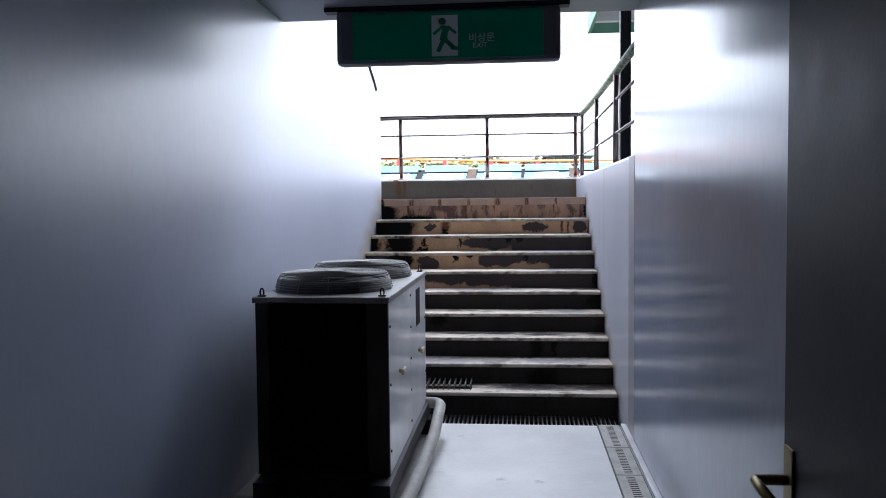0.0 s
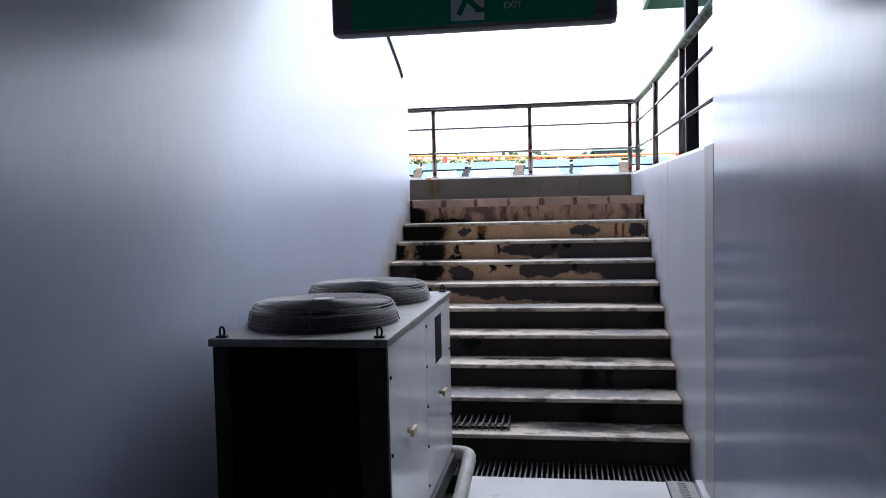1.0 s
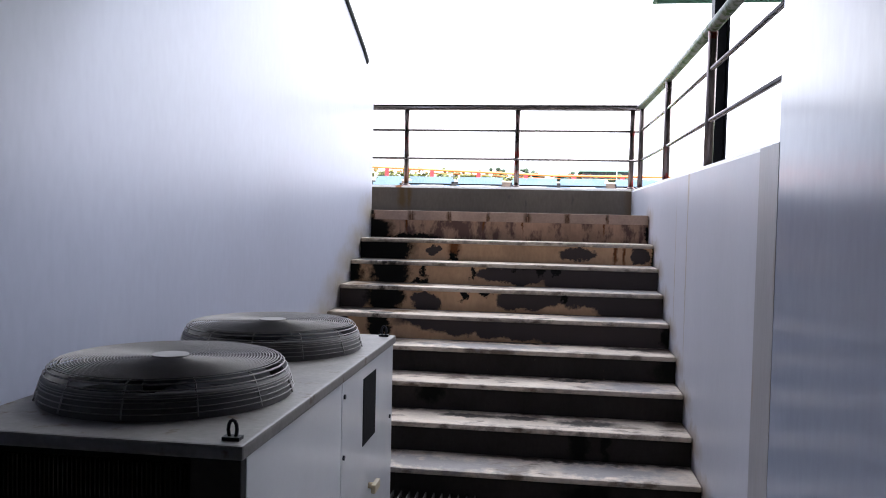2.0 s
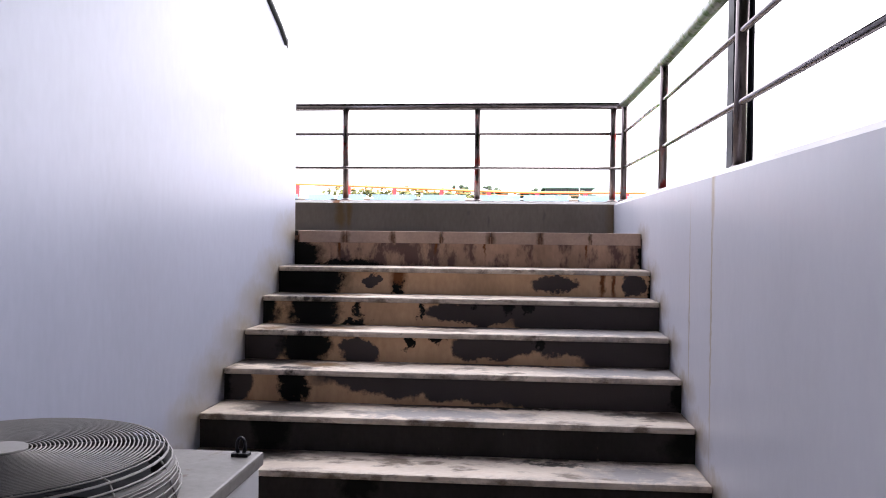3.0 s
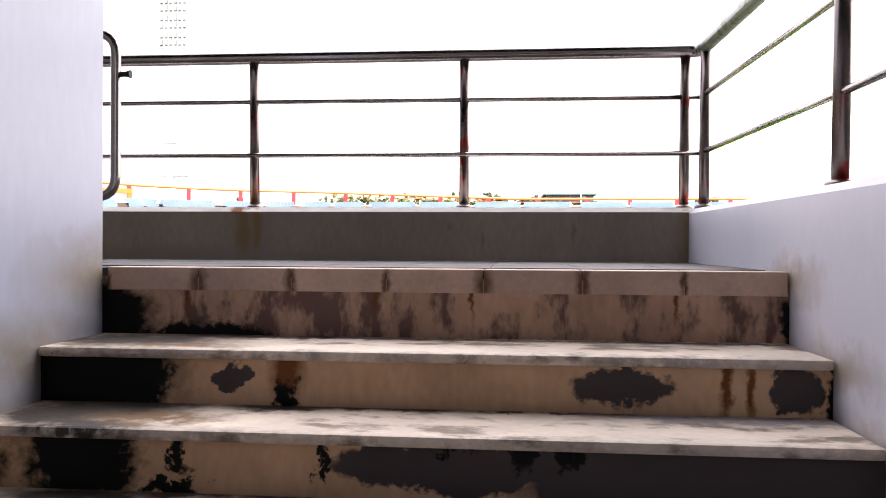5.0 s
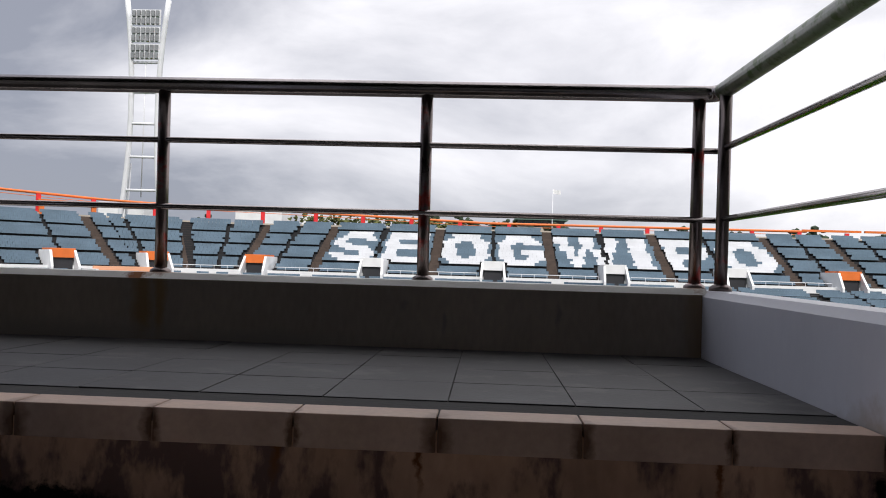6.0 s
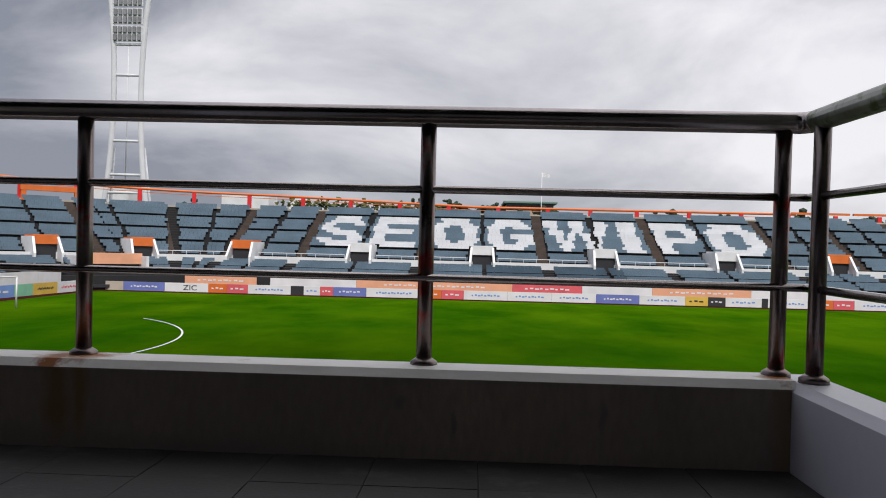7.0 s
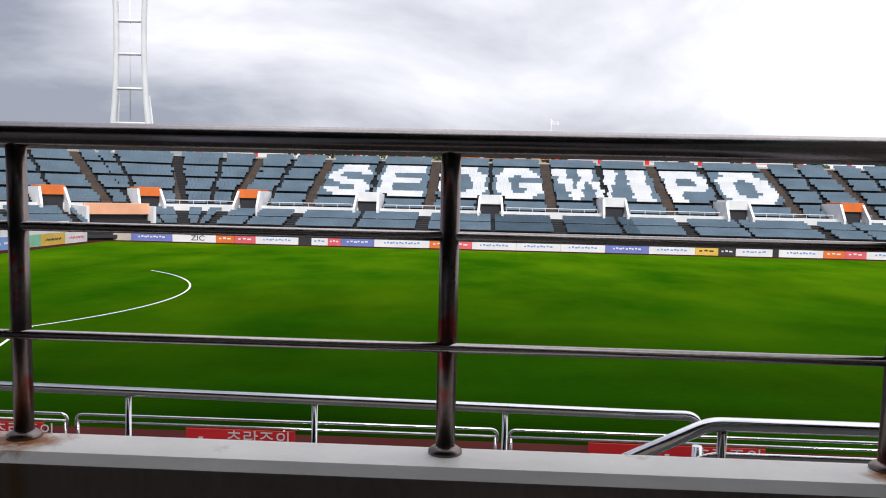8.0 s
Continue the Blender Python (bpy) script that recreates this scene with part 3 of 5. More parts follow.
for i in range(7):
    x = XR - 0.156 - 0.3055 * i
    ob = new("edge_tile", edge_mesh)
    ob.location = (x, Y_TOP + 0.04, Z_LAND + 0.001)
    ob.parent = landing
for o in landing.children:
    o.matrix_parent_inverse = Matrix.Translation(landing.location).inverted()


# ---- steel railing on the parapets ----
R_TOP, R_MID, R_POST, Z_RAIL = 0.033, 0.0125, 0.0245, 2.591
XQ, XQ0 = XR + 0.098, XR + 0.077
railing = thing("railing", (0, Y_PAR, Z_PAR), "weathered stainless steel pipe railing on the parapet", "railing")


def own(ob):
    ob.matrix_parent_inverse = Matrix.Translation(ob.parent.location).inverted()
    return ob


def fall(z, y):
    """Heights on the east side, which drops gently towards the passage."""
    return z - 0.010 * (Y_PAR - y)


corner = (XQ0, Y_PAR, Z_RAIL)
bm = bmesh.new()
tube(bm, [(-8.9, Y_PAR, Z_RAIL), (-4, Y_PAR, Z_RAIL), (0.3, Y_PAR, Z_RAIL), *bend((0.3, Y_PAR, Z_RAIL), corner, (XQ0 + 0.004, 9.3, Z_RAIL), 0.06)], R_TOP, 16)
own(part("top_rail", bm, STEEL, railing))
bm = bmesh.new()
tube(bm, [(XQ0, Y_PAR - 0.06, Z_RAIL), (XQ, 8.27, fall(Z_RAIL, 8.27)), (XQ, 7.2, fall(Z_RAIL, 7.2)), (XQ, Y_WALL + 0.01, fall(Z_RAIL, Y_WALL))], R_TOP, 16)
own(part("top_rail", bm, LICHEN_STEEL, railing, "steel top rail with green lichen"))
for z in (2.365, 2.09):
    bm = bmesh.new()
    tube(bm, [(-8.9, Y_PAR, z), (XQ0, Y_PAR, z)], R_MID, 10)
    own(part("mid_rail", bm, STEEL, railing))
    bm = bmesh.new()
    tube(bm, [(XQ0, Y_PAR, z), (XQ, 8.27, fall(z, 8.27)), (XQ, Y_WALL + 0.01, fall(z, Y_WALL))], R_MID, 10)
    own(part("mid_rail", bm, STEEL, railing))


def post_mesh():
    bm = bmesh.new()
    tube(bm, [(0, 0.022, Z_PAR - 0.008), (0, 0, Z_RAIL - 0.02)], R_POST, 14)
    tube(bm, [(0, 0.022, Z_PAR - 0.006), (0, 0.022, Z_PAR + 0.009), (0, 0.022, Z_PAR + 0.02)], [0.044, 0.042, 0.026], 16)
    return mesh_of("post", bm, POST_STEEL)


pm = post_mesh()
for x, y in [(0.715 - 1.085 * i, Y_PAR) for i in range(9)] + [(XQ0, 9.83), (XQ, 8.27), (XQ, 6.64), (XQ, 5.02)]:
    ob = new("post", pm)
    ob.location = (x, y, fall(0, y) * 0.8)
    ob.parent = railing
    own(ob)

# ---- end loop of a stair handrail at the far side of the wall ----
loop = thing("handrail", (-1.68, 9.2, Z_LAND), "stainless steel handrail with a rounded closed end", "handrail")
bm = bmesh.new()
xa, ya = -1.79, 9.15
tube(bm, [(-3.0, ya, 2.52), (-2.1, ya, 2.52), *bend((-2.1, ya, 2.52), (xa, ya, 2.52), (xa, ya, 2.2), 0.09), *bend((xa, ya, 2.1), (xa, ya, 1.83), (-2.1, ya, 1.83), 0.09), (-3.0, ya, 1.83)], 0.021, 12)
own(part("rail", bm, STEEL, loop))
bm = bmesh.new()
tube(bm, [(xa + 0.01, ya, 2.346), (xa + 0.045, ya, 2.346), (xa + 0.065, ya, 2.346)], [0.012, 0.012, 0.018], 10)
own(part("end_stub", bm, DARK_STEEL, loop, "short dark stub with a knob"))
for x in (-2.15, -2.9):
    bm = bmesh.new()
    tube(bm, [(x, ya, Z_LAND), (x, ya, 2.51)], 0.02, 10)
    own(part("post", bm, STEEL, loop))

# ---- outdoor unit of an air conditioner ----
AX0, AX1, AY0, AY1, AZ0, AZ1 = -1.245, -0.605, 3.65, 5.15, 0.19, 1.048
unit = thing("air_conditioner_unit", ((AX0 + AX1) / 2, (AY0 + AY1) / 2, 0), "large twin-fan outdoor air conditioner unit in dull ivory paint", "air conditioner")
bm = bmesh.new()
box(bm, AX0 + 0.02, AX1 - 0.012, AY0 + 0.02, AY1 - 0.01, AZ0, AZ1 - 0.02)
own(part("core", bm, BLACK, unit, "black condenser core"))
bm = bmesh.new()
for i in range(46):
    x = AX0 + 0.07 + i * (AX1 - AX0 - 0.19) / 45
    box(bm, x, x + 0.003, AY0 + 0.006, AY0 + 0.02, AZ0 + 0.03, AZ1 - 0.05)
tagged(own(part("coil", bm, BLACK, unit, "black finned condenser coil")), kind="stuff")
# front posts take the dark copy because that side faces from the light
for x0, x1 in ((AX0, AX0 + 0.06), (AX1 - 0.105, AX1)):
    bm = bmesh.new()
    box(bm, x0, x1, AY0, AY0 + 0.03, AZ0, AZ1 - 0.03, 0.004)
    own(part("corner_post", bm, UNIT_SHADE, unit, "corner post with shade painted into its colour"))
for y0, y1 in ((AY0 + 0.031, 4.405), (4.41, AY1)):
    bm = bmesh.new()
    box(bm, AX1 - 0.012, AX1, y0, y1, AZ0, AZ1 - 0.03, 0.003)
    own(part("side_panel", bm, AC_PAINT, unit))
bm = bmesh.new()
box(bm, AX0 - 0.012, AX1 + 0.008, AY0 - 0.012, AY1 + 0.01, AZ1 - 0.03, AZ1, 0.006)
own(part("top_panel", bm, AC_TOP, unit, "dusty top panel with brown stains, darkened for shade"))
bm = bmesh.new()
box(bm, AX1 - 0.002, AX1 + 0.002, 4.67, 4.85, 0.755, 0.975, 0.0)
own(part("vent", bm, BLACK, unit, "dark narrow vent slot"))
for y, z in ((3.985, 0.63), (4.775, 0.595)):
    bm = bmesh.new()
    tube(bm, [(AX1, y, z), (AX1 + 0.03, y, z)], 0.011, 8)
    box(bm, AX1 + 0.018, AX1 + 0.034, y - 0.05, y + 0.03, z - 0.012, z + 0.018, 0.005)
    own(part("latch", bm, KNOB, unit, "yellowed plastic latch"))
for y, z in [(AY0 + 0.05, 0.3), (AY0 + 0.05, 0.62), (AY0 + 0.05, 0.9)] + [(4.43, 0.25 + 0.18 * i) for i in range(5)] + [(5.1, 0.4), (5.1, 0.75)]:
    bm = bmesh.new()
    tube(bm, [(AX1 - 0.001, y, z), (AX1 + 0.005, y, z)], 0.008, 6)
    own(part("bolt", bm, DARK_STEEL, unit))
for cx, cy in ((-0.952, 4.05), (-0.95, 4.78)):
    bm = bmesh.new()
    rings = [(0.300, AZ1), (0.292, AZ1 + 0.055), (0.285, AZ1 + 0.06), (0.272, AZ1 + 0.05), (0.27, AZ1 + 0.0)]
    prev = None
    for r, z in rings:
        ring = [bm.verts.new((cx + r * math.cos(a * math.pi / 24), cy + r * math.sin(a * math.pi / 24), z)) for a in range(48)]
        if prev:
            for k in range(48):
                f = bm.faces.new((prev[k], prev[(k + 1) % 48], ring[(k + 1) % 48], ring[k]))
                f.smooth = True
        prev = ring
    own(part("fan_cowl", bm, COWL, unit, "shallow round fan cowl"))
    bm = bmesh.new()
    bmesh.ops.create_circle(bm, cap_ends=True, radius=0.268, segments=40, matrix=Matrix.Translation((cx, cy, AZ1 + 0.004)))
    own(part("fan_well", bm, BLACK, unit))
    for b in range(4):
        bm = bmesh.new()
        grid = [[bm.verts.new((cx + r * math.cos(b * math.pi / 2 + k * 0.2), cy + r * math.sin(b * math.pi / 2 + k * 0.2), AZ1 + 0.015 + 0.006 * k)) for r in (0.06, 0.16, 0.25)] for k in range(6)]
        for a0, a1 in zip(grid, grid[1:]):
            for k in range(2):
                bm.faces.new((a0[k], a0[k + 1], a1[k + 1], a1[k]))
        bmesh.ops.solidify(bm, geom=list(bm.faces), thickness=0.004)
        own(part("fan_blade", bm, DARK_STEEL, unit, "dark still fan blade"))
    bm = bmesh.new()
    tube(bm, [(cx, cy, AZ1 + 0.008), (cx, cy, AZ1 + 0.055)], 0.065, 16)
    own(part("fan_hub", bm, DARK_STEEL, unit, "round dark fan hub"))
    bm = bmesh.new()

    def guard_z(r):
        return AZ1 + 0.092 - 0.006 * (r / 0.29) ** 2 if r < 0.265 else AZ1 + 0.087 - 0.08 * ((r - 0.265) / 0.041) ** 2
    for i in range(36):
        r = 0.035 + 0.0074 * i
        tube(bm, [(cx + r * math.cos(a * math.pi / 20), cy + r * math.sin(a * math.pi / 20), guard_z(r)) for a in range(41)], 0.0017, 4, caps=False)
    for i in range(6):
        z = AZ1 + 0.076 - 0.012 * i
        r = 0.265 + 0.041 * math.sqrt((AZ1 + 0.087 - z) / 0.08)
        tube(bm, [(cx + r * math.cos(a * math.pi / 20), cy + r * math.sin(a * math.pi / 20), z) for a in range(41)], 0.0017, 4, caps=False)
    for a in range(12):
        c, s = math.cos(a * math.pi / 6 + 0.13), math.sin(a * math.pi / 6 + 0.13)
        tube(bm, [(cx + r * c, cy + r * s, guard_z(min(r, 0.305)) - 0.004) for r in (0.03, 0.1, 0.2, 0.25, 0.275, 0.29, 0.30, 0.306)], 0.0022, 5)
    tube(bm, [(cx, cy, guard_z(0) - 0.002), (cx, cy, guard_z(0) + 0.004)], 0.045, 14)
    tagged(own(part("fan_guard", bm, WIRE, unit, "domed wire fan guard with fine rings")), kind="stuff")
for x, y in ((AX0 + 0.03, AY0 + 0.02), (AX1 - 0.03, AY0 + 0.03), (AX1 - 0.03, AY1 - 0.03)):
    bm = bmesh.new()
    tube(bm, [(x + 0.009 * math.cos(a), y, AZ1 + 0.02 + 0.019 * math.sin(a)) for a in [i * math.pi / 6 - math.pi / 2 for i in range(13)]], 0.004, 6)
    box(bm, x - 0.018, x + 0.018, y - 0.012, y + 0.012, AZ1, AZ1 + 0.007)
    own(part("lifting_eye", bm, DARK_STEEL, unit))
for x in (AX0 + 0.06, AX1 - 0.03):
    bm = bmesh.new()
    box(bm, x - 0.05, x + 0.05, AY0 - 0.12, AY1 + 0.08, 0.1, AZ0 - 0.001, 0.004)
    own(part("base_channel", bm, DARK_STEEL, unit, "dark steel base channel"))
# added pan: fills the gap below with dark in place of shade
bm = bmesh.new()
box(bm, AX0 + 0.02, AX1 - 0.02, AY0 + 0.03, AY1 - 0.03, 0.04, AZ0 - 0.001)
own(part("base_pan", bm, UNIT_SHADE, unit, "added dark pan for the shade under the unit"))
for y in (AY0 - 0.08, AY1 - 0.1):
    bm = bmesh.new()
    box(bm, AX0 - 0.12, AX1 + 0.07, y - 0.04, y + 0.04, 0.001, 0.1, 0.004)
    own(part("base_beam", bm, DARK_STEEL, unit, "dark steel cross beam"))
bm = bmesh.new()
tube(bm, [(AX1 - 0.03, 5.14, 0.18), *bend((AX1, 5.14, 0.18), (AX1 + 0.1, 5.14, 0.18), (AX1 + 0.1, 4.9, 0.14), 0.07), (AX1 + 0.1, 4.7, 0.1), (AX1 + 0.085, 4.2, 0.06), (AX1 + 0.065, 3.7, 0.042), (AX1 + 0.03, 3.3, 0.038), (AX1 - 0.1, 2.95, 0.038), (AX0 - 0.05, 2.8, 0.038)], 0.036, 12)
solid("insulated_pipe", bm, PIPE_WRAP, "taped grey insulated refrigerant pipe along the unit", "pipe")

# ---- exit sign under the ceiling ----
SX0, SX1, SY, SZ0, SZ1 = -1.04, 0.255, 4.57, 2.295, 2.605
sign = thing("exit_sign", ((SX0 + SX1) / 2, SY, SZ1), "green emergency exit sign in a dark grey case under the ceiling", "exit sign")
bm = bmesh.new()
box(bm, SX0, SX1, SY, SY + 0.11, SZ0, SZ1, 0.03)
own(part("case", bm, SIGN_CASE, sign))
bm = bmesh.new()
box(bm, SX0 + 0.1, SX1 - 0.1, SY - 0.004, SY + 0.01, SZ0 + 0.022, SZ1 - 0.02, 0.003)
own(part("face", bm, GREEN_SIGN, sign, "dark green translucent sign face"))
bm = bmesh.new()
box(bm, SX0 - 0.07, SX1 + 0.05, SY + 0.01, SY + 0.09, SZ1 - 0.002, Z_CEIL, 0.003)
own(part("bracket", bm, DARK_STEEL, sign, "black mounting bar"))
bm = bmesh.new()
px = SX0 + 0.56
box(bm, px, px + 0.15, SY - 0.008, SY - 0.0035, SZ0 + 0.035, SZ1 - 0.045)
own(part("pictogram_panel", bm, SIGN_WHITE, sign, "white door-shaped panel"))
bm = bmesh.new()
mp = Matrix.Translation((px + 0.075, SY - 0.0095, SZ0 + 0.15))
for (dx, dz, w, h, ang) in ((0.0, 0.012, 0.04, 0.085, 0.25), (0.03, -0.05, 0.024, 0.08, -0.8), (0.058, -0.072, 0.02, 0.05, -1.5), (-0.022, -0.055, 0.024, 0.08, 0.45), (-0.038, 0.03, 0.016, 0.07, 0.9), (0.042, 0.03, 0.016, 0.06, -0.9)):
    box(bm, -w / 2, w / 2, -0.001, 0.001, -h / 2, h / 2, m=mp @ Matrix.Translation((dx, 0, dz)) @ Matrix.Rotation(ang, 4, "Y"))
bmesh.ops.create_circle(bm, cap_ends=True, radius=0.019, segments=20, matrix=mp @ Matrix.Translation((-0.012, -0.001, 0.08)) @ Matrix.Rotation(math.pi / 2, 4, "X"))
tagged(own(part("pictogram", bm, GREEN_SIGN, sign, "plain green bars and a disc")), kind="stuff")


def lettering(name, text, at, size, material, parent, rot=(90, 0, 0), depth=0.001, align="LEFT", sx=1.0):
    cu = bpy.data.curves.new(name, "FONT")
    cu.body, cu.size, cu.extrude, cu.align_x = text, size, depth, align
    tmp = new("text_tmp", cu)
    dg = bpy.context.evaluated_depsgraph_get()
    me = bpy.data.meshes.new_from_object(tmp.evaluated_get(dg))
    bpy.data.objects.remove(tmp)
    me.materials.clear()
    me.materials.append(material)
    me.transform(pose(*at, *rot) @ Matrix.Diagonal((sx, 1, 1, 1)))
    ob = new(name, me)
    ob.parent = parent
    return own(ob)


lettering("lettering", "비상문", (px + 0.21, SY - 0.006, SZ0 + 0.115), 0.055, SIGN_WHITE, sign)
lettering("lettering", "EXIT", (px + 0.235, SY - 0.006, SZ0 + 0.078), 0.04, SIGN_WHITE, sign)

# ---- the stand above and behind, and its roof ----
def tier_z(y):
    return 2.575 + 0.42 * (8.39 - y)


bm = bmesh.new()
prism(bm, [(8.36, -0.3), (8.36, tier_z(8.36) - 0.03), (-8, tier_z(-8)), (-8, -0.3)], -44, XL - 0.222)
solid("stand_tier_west", bm, CONCRETE, "raking concrete seating tier beside the stairs", "stand", kind="structure")
bm = bmesh.new()
prism(bm, [(Y_ROOF, Z_CEIL + 0.302), (Y_ROOF, tier_z(Y_ROOF)), (-8, tier_z(-8)), (-8, Z_CEIL + 0.302)], XL - 0.221, 44)
prism(bm, [(Y_WALL - 0.02, -0.3), (Y_WALL - 0.02, Z_CEIL + 0.302), (-8, Z_CEIL + 0.302), (-8, -0.3)], XR + 0.187, 44)
solid("stand_tier_east", bm, CONCRETE, "raking concrete seating tier over the passage", "stand", kind="structure")
# roof out of view; extent and dark colour set to shade near parts
bm = bmesh.new()
box(bm, -44.4, 44.4, -8.4, 8.7, 8.9, 9.3, 0.02)
solid("roof", bm, ROOF_DARK, "broad dark unseen stand roof slab shading the near parts", "roof", kind="structure")
# unseen wall that closes the stand against light from behind
bm = bmesh.new()
box(bm, -44.4, 44.4, -8.4, -8.01, PITCH_Z, 8.89)
solid("wall_stand_back", bm, CONCRETE, "unseen plain concrete back wall closing the stand", "wall", kind="structure")
# unseen end walls, added to block skylight from the sides
for nm, x0, x1 in (("wall_stand_west", -44.4, -44.01), ("wall_stand_east", 44.01, 44.4)):
    bm = bmesh.new()
    box(bm, x0, x1, -8.0, 8.3, PITCH_Z, 8.89)
    solid(nm, bm, CONCRETE, "unseen concrete end wall added to keep out side skylight", "wall", kind="structure")

# pipe along the raking top of the tall wall
bm = bmesh.new()
tube(bm, [(XL - 0.012, y, tier_z(y) + 0.036) for y in (4.6, 6.3, 8.05)] + [(XL - 0.012, 8.17, tier_z(8.17) + 0.02)], 0.03, 10)
tube(bm, [(XL - 0.03, 8.26, tier_z(8.26) - 0.02), (XL - 0.03, 8.26, tier_z(8.26) + 0.1)], 0.02, 8)
solid("wall_top_rail", bm, DARK_STEEL, "dark weathered pipe rail on the raking wall top", "handrail")

# ---- lower terrace in front of the parapet ----
bm = bmesh.new()
box(bm, -44, 44, Y_PAR + 0.111, 12.4, PITCH_Z, 0.24)
box(bm, XR + 0.188, 44, Y_WALL, Y_PAR + 0.11, PITCH_Z, 0.24)
box(bm, -44, 44, 12.401, 15.1, PITCH_Z, -0.35)
solid("terrace", bm, CONCRETE, "grey concrete terrace below the parapet", "terrace", kind="structure")

lower = thing("railing", (0, 12.2, 0.24), "bright stainless steel railing on the lower terrace", "railing")
bm = bmesh.new()
tube(bm, [(-7, 12.2, 1.4), (0.6, 12.2, 1.33), *bend((0.6, 12.2, 1.334), (0.88, 12.2, 1.33), (0.88, 12.2, 1.1), 0.07)], 0.026, 12)
own(part("top_rail", bm, STEEL_BRIGHT, lower))
bm = bmesh.new()
tube(bm, [(0.88, 12.2, 1.17), (0.88, 12.2, 0.24)], 0.026, 12)
own(part("end_post", bm, STEEL_BRIGHT, lower))
for i in range(6):
    bm = bmesh.new()
    x = -0.14 - 1.03 * i
    tube(bm, [(x, 12.2, 0.24), (x, 12.2, 1.322 - 0.0092 * x)], 0.016, 10)
    own(part("post", bm, STEEL_BRIGHT, lower))
for z in (0.75, 0.5):
    bm = bmesh.new()
    tube(bm, [(-7, 12.2, z), (0.88, 12.2, z)], 0.01, 8)
    own(part("mid_rail", bm, STEEL_BRIGHT, lower))
side = thing("railing", (1.2, 11.9, 0.24), "stainless steel stair railing bending down to the terrace", "railing")
yb = 11.95
for z, r in ((1.36, 0.036), (1.205, 0.014)):
    bm = bmesh.new()
    tube(bm, [(-0.2, yb, z - 0.52), *bend((0.3, yb, z - 0.275), (0.87, yb, z), (1.6, yb, z), 0.06), (4.5, yb, z)], r, 12)
    own(part("rail", bm, STEEL_BRIGHT, side))
for x in (0.93, 2.6, 4.2):
    bm = bmesh.new()
    tube(bm, [(x, yb, 0.24), (x, yb, 1.35)], 0.024, 12)
    own(part("post", bm, STEEL, side))

fence = thing("fence", (0, 15.0, 0.24), "low two-pipe steel fence at the terrace edge", "fence")
for x0, x1 in ((-12, -4.04), (-3.96, -0.1), (0.0, 8)):
    for z in (0.392, 0.325):
        bm = bmesh.new()
        tube(bm, [(x0, 15.0, z - 0.12), *bend((x0, 15.0, 0), (x0, 15.0, z), (x1, 15.0, z), 0.07), *bend((x0, 15.0, z), (x1, 15.0, z), (x1, 15.0, 0), 0.07), (x1, 15.0, z - 0.12)] if z > 0.35 else [(x0, 15.0, z), (x1, 15.0, z)], 0.014, 8)
        own(part("rail", bm, STEEL_BRIGHT, fence))
    for x in (x0 + 0.02, (x0 + x1) / 2, x1 - 0.02):
        bm = bmesh.new()
        tube(bm, [(x, 15.0, -0.35), (x, 15.0, 0.32)], 0.014, 8)
        own(part("post", bm, STEEL, fence))
for x0, x1 in ((-2.92, -1.92), (1.25, 2.24), (-5.1, -4.24), (0.7, 1.2)):
    plate = thing("warning_sign", ((x0 + x1) / 2, 14.98, 0.0), "red warning sign with white writing on the fence", "warning sign", "warning signs on the fence")
    bm = bmesh.new()
    box(bm, x0, x1, 14.955, 14.967, 0.03, 0.315, 0.003)
    own(part("plate", bm, RED, plate))
    if x1 - x0 > 0.8:
        lettering("lettering", "추락주의", (x0 + 0.37, 14.952, 0.17), 0.17, WHITE_PAINT, plate, sx=0.95)
        bm = bmesh.new()
        box(bm, x0 + 0.12, x0 + 0.16, 14.949, 14.954, 0.1, 0.24)
        box(bm, x0 + 0.16, x0 + 0.24, 14.949, 14.954, 0.13, 0.17)
        own(part("symbol", bm, WHITE_PAINT, plate))

# ---- ground, track, pitch and markings ----
bm = bmesh.new()
box(bm, -3000, 3000, -2500, 3500, PITCH_Z - 0.5, PITCH_Z)
solid("ground", bm, GRASS, "wide green mown grass ground", "ground", kind="structure")
bm = bmesh.new()
box(bm, -60, 60, 15.11, 25.2, PITCH_Z - 0.01, PITCH_Z + 0.006)
solid("track", bm, TRACK, "red running track beside the pitch", "track", kind="structure")
bm = bmesh.new()
box(bm, -60, 60, 87.2, 100, PITCH_Z - 0.01, PITCH_Z + 0.006)
box(bm, -70, -38.4, 25.6, 87.2, PITCH_Z - 0.01, PITCH_Z + 0.006)
solid("track_far", bm, TRACK, "reddish margin along the far boards", "track", kind="structure")


def strip(bm, pts, w, z):
    a = None
    for i, p in enumerate(pts):
        d = Vector(pts[min(i + 1, len(pts) - 1)]) - Vector(pts[max(i - 1, 0)])
        nrm = Vector((-d.y, d.x)).normalized() * w / 2
        b = [bm.verts.new((p[0] + s * nrm.x, p[1] + s * nrm.y, z)) for s in (1, -1)]
        if a:
            bm.faces.new((a[0], a[1], b[1], b[0]))
        a = b


def on_pitch(px, py):
    return Vector((-0.293 + 5.37 * px, 7.99 + 5.37 * py))


bm = bmesh.new()
c, rad = on_pitch(-6.17, 7.03), 3.334 * 5.37
arc = [c + Vector((math.cos(a), math.sin(a))) * rad for a in [radians(-27.0 + 2.514 * i) for i in range(32)]]
strip(bm, [tuple(p) for p in arc], 0.11, PITCH_Z + 0.012)
p0 = arc[0]
